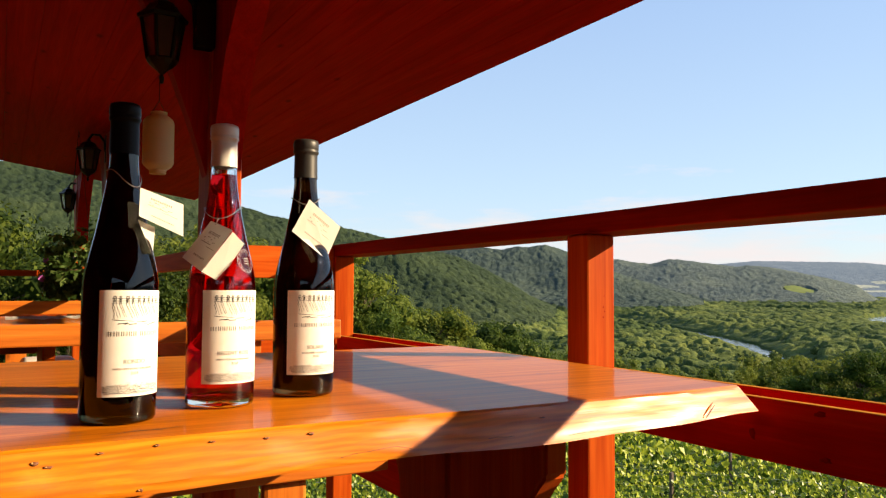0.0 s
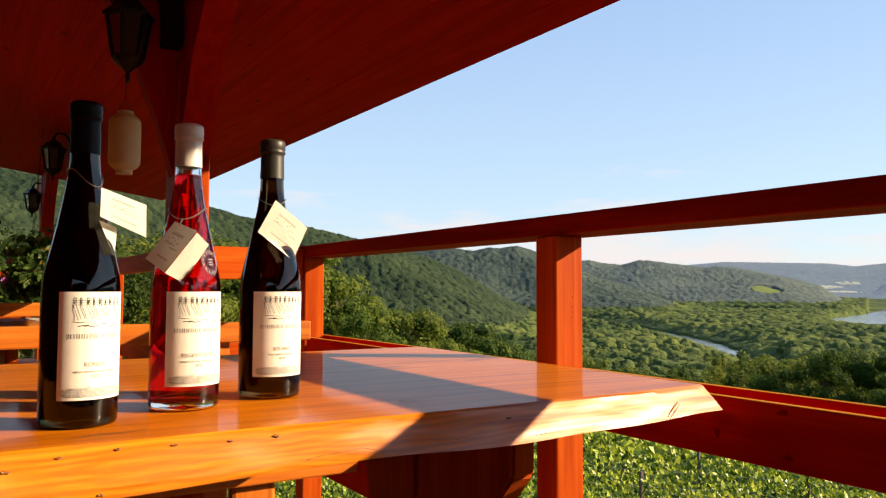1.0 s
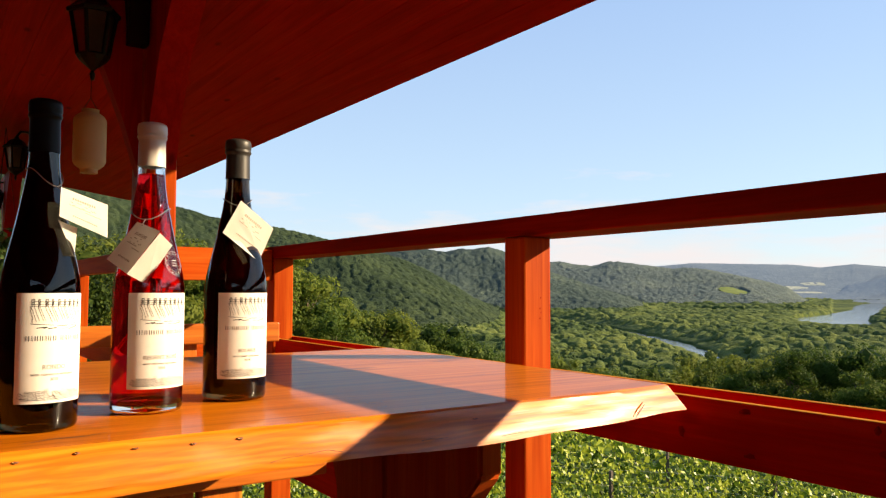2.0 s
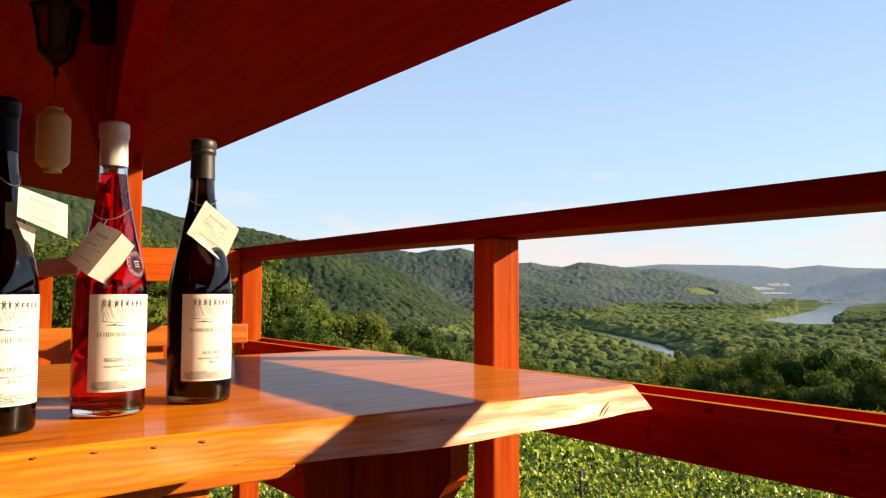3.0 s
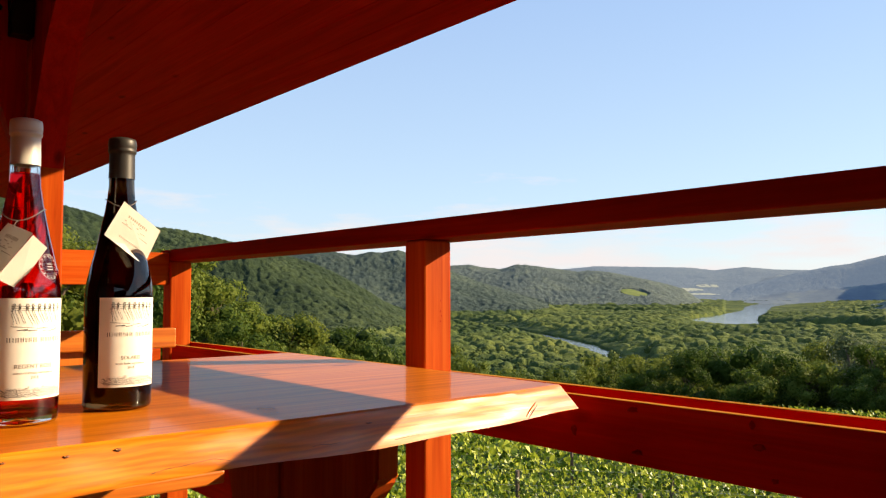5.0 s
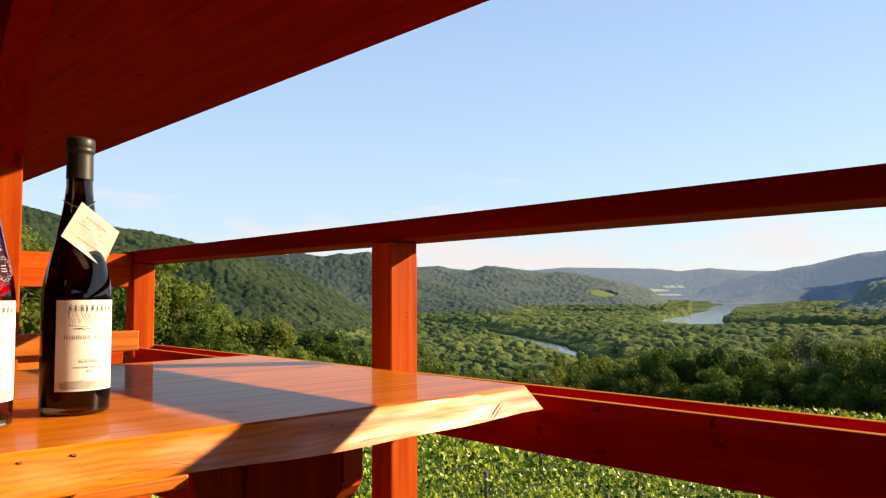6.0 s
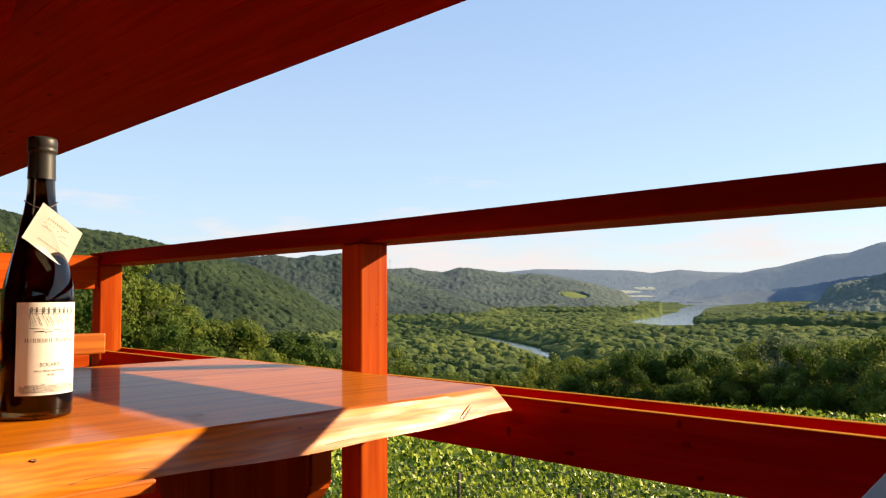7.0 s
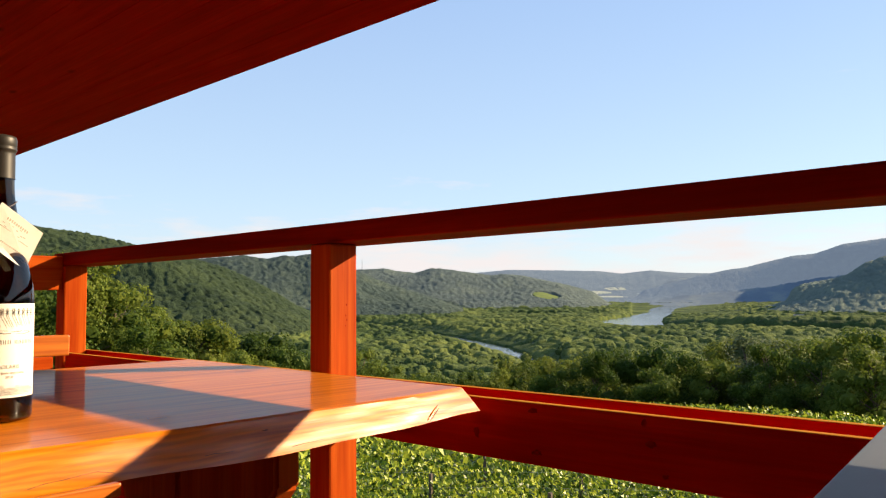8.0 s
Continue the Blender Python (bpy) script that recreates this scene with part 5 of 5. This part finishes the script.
foil_bronze, *_ = mat_base("bronze_foil", (0.040, 0.036, 0.032), 0.45, 0.35, 0.4)
thread, *_ = mat_base("silver_thread", (0.22, 0.19, 0.18), 0.4, 0.5)
white_print, *_ = mat_base("white_print", (0.55, 0.36, 0.36), 0.6)


def text_flat(body, size):
    """Built-in letters as flat vertices and faces, centred on x."""
    cu = bpy.data.curves.new("letters", "FONT")
    cu.body, cu.size, cu.align_x, cu.resolution_u = body, size, "CENTER", 3
    ob = bpy.data.objects.new("letters", cu)
    scene.collection.objects.link(ob)
    me = bpy.data.meshes.new_from_object(ob.evaluated_get(bpy.context.evaluated_depsgraph_get()))
    vs, fs = [v.co.copy() for v in me.vertices], [tuple(p.vertices) for p in me.polygons]
    bpy.data.objects.remove(ob), bpy.data.curves.remove(cu), bpy.data.meshes.remove(me)
    return vs, fs


def bottle_radius(z, s):
    return lerp_table(z / s, BOTTLE)


class Wrap:
    """Collects flat ink shapes and bends them on to the round label."""

    def __init__(self, phi, r):
        self.bm, self.phi, self.r = bmesh.new(), phi, r

    def co(self, x, z):
        a = self.phi + x / self.r
        return (self.r * math.sin(a), -self.r * math.cos(a), z)

    def poly(self, pts):
        if len(pts) >= 3:
            self.bm.faces.new([self.bm.verts.new(self.co(x, z)) for x, z in pts])

    def line(self, x0, z0, x1, z1, w):
        d = math.hypot(x1 - x0, z1 - z0)
        px, pz = -(z1 - z0) / d * w / 2, (x1 - x0) / d * w / 2
        k = max(1, int(d / 0.004))
        for i in range(k):
            a, b = i / k, (i + 1) / k
            ax, az, bx, bz = x0 + (x1 - x0) * a, z0 + (z1 - z0) * a, x0 + (x1 - x0) * b, z0 + (z1 - z0) * b
            self.poly([(ax - px, az - pz), (bx - px, bz - pz), (bx + px, bz + pz), (ax + px, az + pz)])

    def text(self, body, size, x, z):
        vs, fs = text_flat(body, size)
        new_v = [self.bm.verts.new(self.co(v.x + x, v.y + z)) for v in vs]
        for f in fs:
            self.bm.faces.new([new_v[i] for i in f])


def label_sheet(phi0, phi1, z0, z1, r):
    bm = bmesh.new()
    n = 40
    lo = [bm.verts.new((r * math.sin(phi0 + (phi1 - phi0) * i / n), -r * math.cos(phi0 + (phi1 - phi0) * i / n), z0)) for i in range(n + 1)]
    hi = [bm.verts.new((r * math.sin(phi0 + (phi1 - phi0) * i / n), -r * math.cos(phi0 + (phi1 - phi0) * i / n), z1)) for i in range(n + 1)]
    for i in range(n):
        bm.faces.new((lo[i], lo[i + 1], hi[i + 1], hi[i]))
    return bm


def weir_sketch(w, z):
    """Pen drawing of a weir: a walkway on stepped piers, slanting gates, water and banks in loose thin strokes."""
    rng = np.random.default_rng(2)
    for dz, wid in ((0.0262, 0.0005), (0.0236, 0.0004), (0.0216, 0.0004)):
        x = -0.026
        while x < 0.030:
            step = rng.uniform(0.004, 0.010)
            w.line(x, z + dz + rng.uniform(-0.0003, 0.0003), x + step, z + dz + rng.uniform(-0.0003, 0.0003), wid)
            x += step + rng.uniform(0.0, 0.0012)
    for i in range(9):
        x = -0.0245 + i * 0.0061 + rng.uniform(-0.0004, 0.0004)
        wide = 0.0026 if i % 2 == 0 else 0.0016
        w.line(x, z + 0.0285, x + wide, z + 0.0285, 0.0006), w.line(x, z + 0.0275, x + wide, z + 0.0276, 0.0004)
        w.line(x, z + 0.0200, x, z + 0.0285, 0.00045), w.line(x + wide, z + 0.0205, x + wide, z + 0.0285, 0.00035)
        for k in range(3):
            w.line(x + wide * 0.25 * k, z + 0.0222, x + wide * (0.25 * k + 0.3), z + 0.0260, 0.00035)
        lean = rng.uniform(0.0045, 0.0065)
        w.line(x, z + 0.0200, x + lean, z + 0.0065 + rng.uniform(0, 0.002), 0.00035)
        w.line(x + wide, z + 0.0205, x + wide + lean, z + 0.0075 + rng.uniform(0, 0.002), 0.0003)
        w.line(x + wide + 0.001, z + 0.0180, x + wide + 0.001 + lean * 0.6, z + 0.0105, 0.00022)
    x, y = -0.0262, z + 0.0215
    for k in range(7):
        nx, ny = x + rng.uniform(-0.0012, 0.0016), y - 0.0022
        w.line(x, y, nx, ny, 0.0005)
        x, y = nx, ny
    for k in range(11):
        x = -0.027 + rng.uniform(0, 0.046)
        y = z + rng.uniform(-0.0005, 0.0062) * (0.4 + 0.6 * abs(x) / 0.027)
        w.line(x, y, x + rng.uniform(0.004, 0.010), y + rng.uniform(-0.0006, 0.0012), rng.uniform(0.00025, 0.0005))
    w.line(-0.020, z + 0.0008, -0.010, z + 0.0018, 0.0009), w.line(-0.009, z + 0.0002, -0.001, z + 0.0009, 0.0008)
    w.line(0.012, z - 0.0006, 0.024, z + 0.0022, 0.0007), w.line(-0.026, z + 0.0052, -0.004, z + 0.0034, 0.0004)


def pebbles(w, z0, z1, half):
    """A bank of pebbles drawn with a thin pen, each an uneven ring with a shaded foot, the top edge ragged."""
    rng = np.random.default_rng(4)
    for row in range(6):
        x = -half + rng.uniform(0, 0.003)
        while x < half:
            r, cz = rng.uniform(0.0008, 0.0021), z0 + (z1 - z0) * (row + 0.5) / 6 + rng.uniform(-0.0009, 0.0009)
            if row < 5 or rng.random() < 0.45:
                q, tilt = 8, rng.uniform(-0.4, 0.4)
                pts = []
                for i in range(q):
                    a = 6.283 * i / q
                    k = r * rng.uniform(0.8, 1.15)
                    u, v = k * 1.3 * math.cos(a), k * 0.66 * math.sin(a)
                    pts.append((x + u - v * tilt, cz + v + u * tilt * 0.6))
                for i in range(q):
                    (ax, az), (bx, bz) = pts[i], pts[(i + 1) % q]
                    if i > 3 or rng.random() < 0.7:
                        w.line(ax, az, bx, bz, 0.00042 if i > 3 else 0.00022)
            x += r * 2.4


def card(corners, y0, y1, name, parent, label):
    """A thin card from four (x, z) corners; it leans from y0 at its first side to y1."""
    bm = bmesh.new()
    ys = (y0, y1, y1, y0)
    vs = [bm.verts.new((x, y, z)) for (x, z), y in zip(corners, ys)]
    bm.faces.new(vs)
    bmesh.ops.solidify(bm, geom=list(bm.faces), thickness=0.0005)
    bmesh.ops.recalc_face_normals(bm, faces=bm.faces)
    return part(name, bm, card_paper, parent, label)


def card_print(corners, y0, y1, parent):
    """Faint sketch and rows of unreadable print on a card."""
    a, b, c, d = [Vector((x, y - 0.0009, z)) for (x, z), y in zip(corners, (y0, y1, y1, y0))]
    bm = bmesh.new()

    def at(u, v):
        return (a.lerp(b, u)).lerp(d.lerp(c, u), v)

    def bar(u0, u1, v0, v1):
        bm.faces.new([bm.verts.new(at(*q)) for q in ((u0, v0), (u1, v0), (u1, v1), (u0, v1))])
    rng = np.random.default_rng(6)
    u = 0.24
    while u < 0.72:
        bar(u, u + 0.028, 0.20, 0.27)
        u += 0.05
    for i in range(9):
        u = 0.2 + 0.06 * i
        v = 0.36 + 0.07 * math.sin(i * 1.9)
        bar(u, u + 0.05, v, v + 0.018)
    bar(0.18, 0.62, 0.46, 0.475), bar(0.5, 0.85, 0.53, 0.543)
    u = 0.26
    while u < 0.76:
        bar(u, u + 0.022, 0.77, 0.81)
        u += 0.04
    return part("print", bm, ink_faint, parent, "faint brown print")


def ring_thread(s, z_mid, dip, phi_h, r_pad=0.0014):
    pts = []
    for i in range(41):
        a = 2 * math.pi * i / 40
        z = z_mid - dip * max(0.0, math.cos(a - phi_h)) ** 2
        r = bottle_radius(z, s) + r_pad
        pts.append((r * math.sin(a), -r * math.cos(a), z))
    return tube(pts, 0.0006, 5)


def wine_bottle(x, y, h, label, glass_mat, liquid_mat, foil, foil_z, name_text, kind_text, cards, thread_at, level=0.262, girth=1.0, name_dx=-0.002):
    s = h / 0.335
    t = thing("wine_bottle", (x, y, TABLE_Z + 0.0006), label, "bottle", "wine bottles")
    t.rotation_euler = (0, 0, math.atan2(-x, y))
    t.scale = (girth, girth, 1.0)
    outer = [(z * s, r) for z, r in BOTTLE]
    inner = [(max(z * s, 0.009), max(0.004, r - 0.0028)) for z, r in BOTTLE[::-1]]
    shell = [(0.007, 0.0), (0.004, 0.016), (0.0015, 0.028)] + outer + [(0.333 * s, 0.011)] + [q for q in inner if q[0] < 0.325 * s] + [(0.014, 0.02), (0.018, 0.0)]
    part("glass", lathe(shell, 64), glass_mat, t, "", True)
    body = [(0.0179, 0.0), (0.0139, 0.0202)] + [(z, r + 0.0001) for z, r in inner[::-1] if 0.0089 < z < level] + [(level, bottle_radius(level, s) - 0.0027), (level, 0.0)]
    part("wine", lathe(body, 64), liquid_mat, t, "", True)
    cap = [(z0 * s, bottle_radius(z0 * s, s) + 0.0007) for z0 in np.linspace(foil_z / s, 0.314, 8)]
    cap += [(0.3165 * s, 0.0151), (0.3180 * s, 0.0163), (0.3200 * s, 0.0168), (0.3215 * s, 0.0162), (0.3226 * s, 0.0159), (0.3240 * s, 0.0166), (0.3320 * s, 0.0165), (0.3350 * s, 0.0156), (0.3363 * s, 0.0128), (0.3363 * s, 0.0)]
    part("capsule", lathe(cap, 48), foil, t, "", True)
    phi = radians(26)
    sheet = part("label", label_sheet(phi - radians(57), phi + radians(55), 0.028, 0.1340, 0.0392 + 0.00035), paper, t, "cream printed paper label", True)
    w = Wrap(phi, 0.0392 + 0.00055)
    w.text(name_text, 0.0062, name_dx, 0.0606)
    w.text(kind_text, 0.0042, name_dx, 0.0545)
    w.text("2018", 0.0042, name_dx, 0.0496)
    part("lettering", w.bm, ink_soft, sheet, "small dark lettering")
    w = Wrap(phi, 0.0392 + 0.00055)
    xx = -0.0300
    for k in (1.5, 0.6, 1.2, 1.2, 0.6, 1.1, 1.3, 0, 1.2, 1.1, 1.2, 1.2, 1.0, 1.2):   # plain blocks for the maker's name
        if k:
            for u in (0.12, 0.66):
                w.poly([(xx + 0.0032 * k * u, 0.0880), (xx + 0.0032 * k * (u + 0.17), 0.0880), (xx + 0.0032 * k * (u + 0.17), 0.0928), (xx + 0.0032 * k * u, 0.0928)])
        xx += 0.0032 * k + 0.0009 if k else 0.0026
    part("maker_mark", w.bm, ink, sheet, "row of dark blocks")
    w = Wrap(phi, 0.0392 + 0.00055)
    weir_sketch(w, 0.0995)
    part("sketch", w.bm, ink, sheet, "pen drawing of a weir")
    w = Wrap(phi, 0.0392 + 0.00055)
    pebbles(w, 0.0305, 0.041, 0.034)
    part("pebble_print", w.bm, ink, sheet, "pen drawing of pebbles")
    tag = None
    for i, (corners, y0, y1) in enumerate(cards):
        if i == 0:
            tag = card(corners, y0, y1, "neck_tag", t, "small folded cream card on a thread")
            card_print(corners, y0, y1, tag)
        else:
            card(corners, y0, y1, "tag_leaf", tag, "")
    z_mid, dip, phi_h, hole = thread_at
    part("thread", ring_thread(s, z_mid, dip, phi_h), thread, tag)
    zz = z_mid - dip
    rr = bottle_radius(zz, s) + 0.0014
    part("thread", tube([(rr * math.sin(phi_h), -rr * math.cos(phi_h), zz), hole], 0.0006, 5), thread, tag)
    return t


dark_glass = glass("dark_green_bottle_glass", (0.045, 0.055, 0.03))
clear_glass = glass("clear_bottle_glass", (0.97, 0.98, 0.96))
amber_glass = glass("brown_bottle_glass", (0.17, 0.085, 0.03))
red_wine = glass("red_wine", (0.10, 0.004, 0.006), 0.0, 1.34)
rose_wine = glass("rose_wine", (0.78, 0.010, 0.018), 0.0, 1.34)
white_wine = glass("white_wine", (0.40, 0.24, 0.07), 0.0, 1.34)

wine_bottle(0.1090, 0.862, 0.329, "tall dark bottle of red wine with cream label and black capsule", dark_glass, red_wine, foil_black, 0.276, "RONDO", "wino czerwone wytrawne",
            ((((0.0164, 0.2373), (0.0640, 0.2275), (0.0645, 0.1925), (0.0158, 0.2085)), -0.046, 0.012),
             (((0.0150, 0.2060), (0.0335, 0.2005), (0.0315, 0.1700), (0.0290, 0.1740)), -0.029, -0.006)),
            (0.259, 0.018, radians(38), (0.0205, -0.0345, 0.2335)), girth=0.955, name_dx=-0.0020)
rose = wine_bottle(0.2275, 0.919, 0.330, "clear bottle of bright rose wine with cream label and ivory capsule", clear_glass, rose_wine, foil_ivory, 0.280, "REGENT ROSÉ", "wino różowe wytrawne",
                   ((((-0.0132, 0.213), (0.0107, 0.2018), (-0.0220, 0.1545), (-0.0435, 0.171)), -0.036, -0.054),
                    (((0.0107, 0.2000), (0.0240, 0.1878), (-0.0030, 0.1438), (-0.0220, 0.1545)), -0.053, -0.032)),
                   (0.232, 0.015, radians(-12), (-0.008, -0.043, 0.2085)), 0.271)
wine_bottle(0.3455, 0.963, 0.331, "slim brown bottle of white wine with cream label and bronze capsule", amber_glass, white_wine, foil_bronze, 0.281, "SOLARIS", "wino białe wytrawne",
            ((((0.0050, 0.247), (0.0460, 0.2177), (0.0290, 0.1770), (-0.0160, 0.207)), -0.060, -0.004),
             (((-0.0160, 0.2080), (0.0040, 0.2000), (0.0230, 0.1770), (0.0180, 0.1800)), -0.050, -0.036)),
            (0.255, 0.010, radians(8), (0.005, -0.050, 0.2435)))


def seal(parent):
    """Round white print on the shoulder of the bottle."""
    bm = bmesh.new()
    n = 40
    rings = []
    for rr in (0.0130, 0.0126, 0.0095, 0.0093):
        ring = []
        for i in range(n):
            a = 2 * math.pi * i / n
            z = 0.168 + rr * 1.05 * math.cos(a)
            r = bottle_radius(z, 333 / 335) + 0.0005
            ph = radians(50) + rr * math.sin(a) / r
            ring.append(bm.verts.new((r * math.sin(ph), -r * math.cos(ph), z)))
        rings.append(ring)
    for a, b in ((0, 1), (2, 3)):
        for i in range(n):
            j = (i + 1) % n
            bm.faces.new((rings[a][i], rings[a][j], rings[b][j], rings[b][i]))
    for k in range(14):
        a = 2 * math.pi * k / 14
        q = []
        for da, rr in ((-0.08, 0.0106), (0.08, 0.0106), (0.07, 0.0117), (-0.07, 0.0117)):
            z = 0.168 + rr * 1.05 * math.cos(a + da)
            r = bottle_radius(z, 333 / 335) + 0.0005
            ph = radians(50) + rr * math.sin(a + da) / r
            q.append(bm.verts.new((r * math.sin(ph), -r * math.cos(ph), z)))
        bm.faces.new(q)
    for k in (-1, 0, 1):
        q = []
        for dx, dz in ((-0.0036, k * 0.0030 - 0.0005), (0.0036, k * 0.0030 - 0.0003), (0.0036, k * 0.0030 + 0.0005), (-0.0036, k * 0.0030 + 0.0004)):
            z = 0.168 + dz
            r = bottle_radius(z, 333 / 335) + 0.0005
            q.append(bm.verts.new((r * math.sin(radians(50) + dx / r), -r * math.cos(radians(50) + dx / r), z)))
        bm.faces.new(q)
    part("seal", bm, white_print, parent, "round white printed seal")


seal(rose)
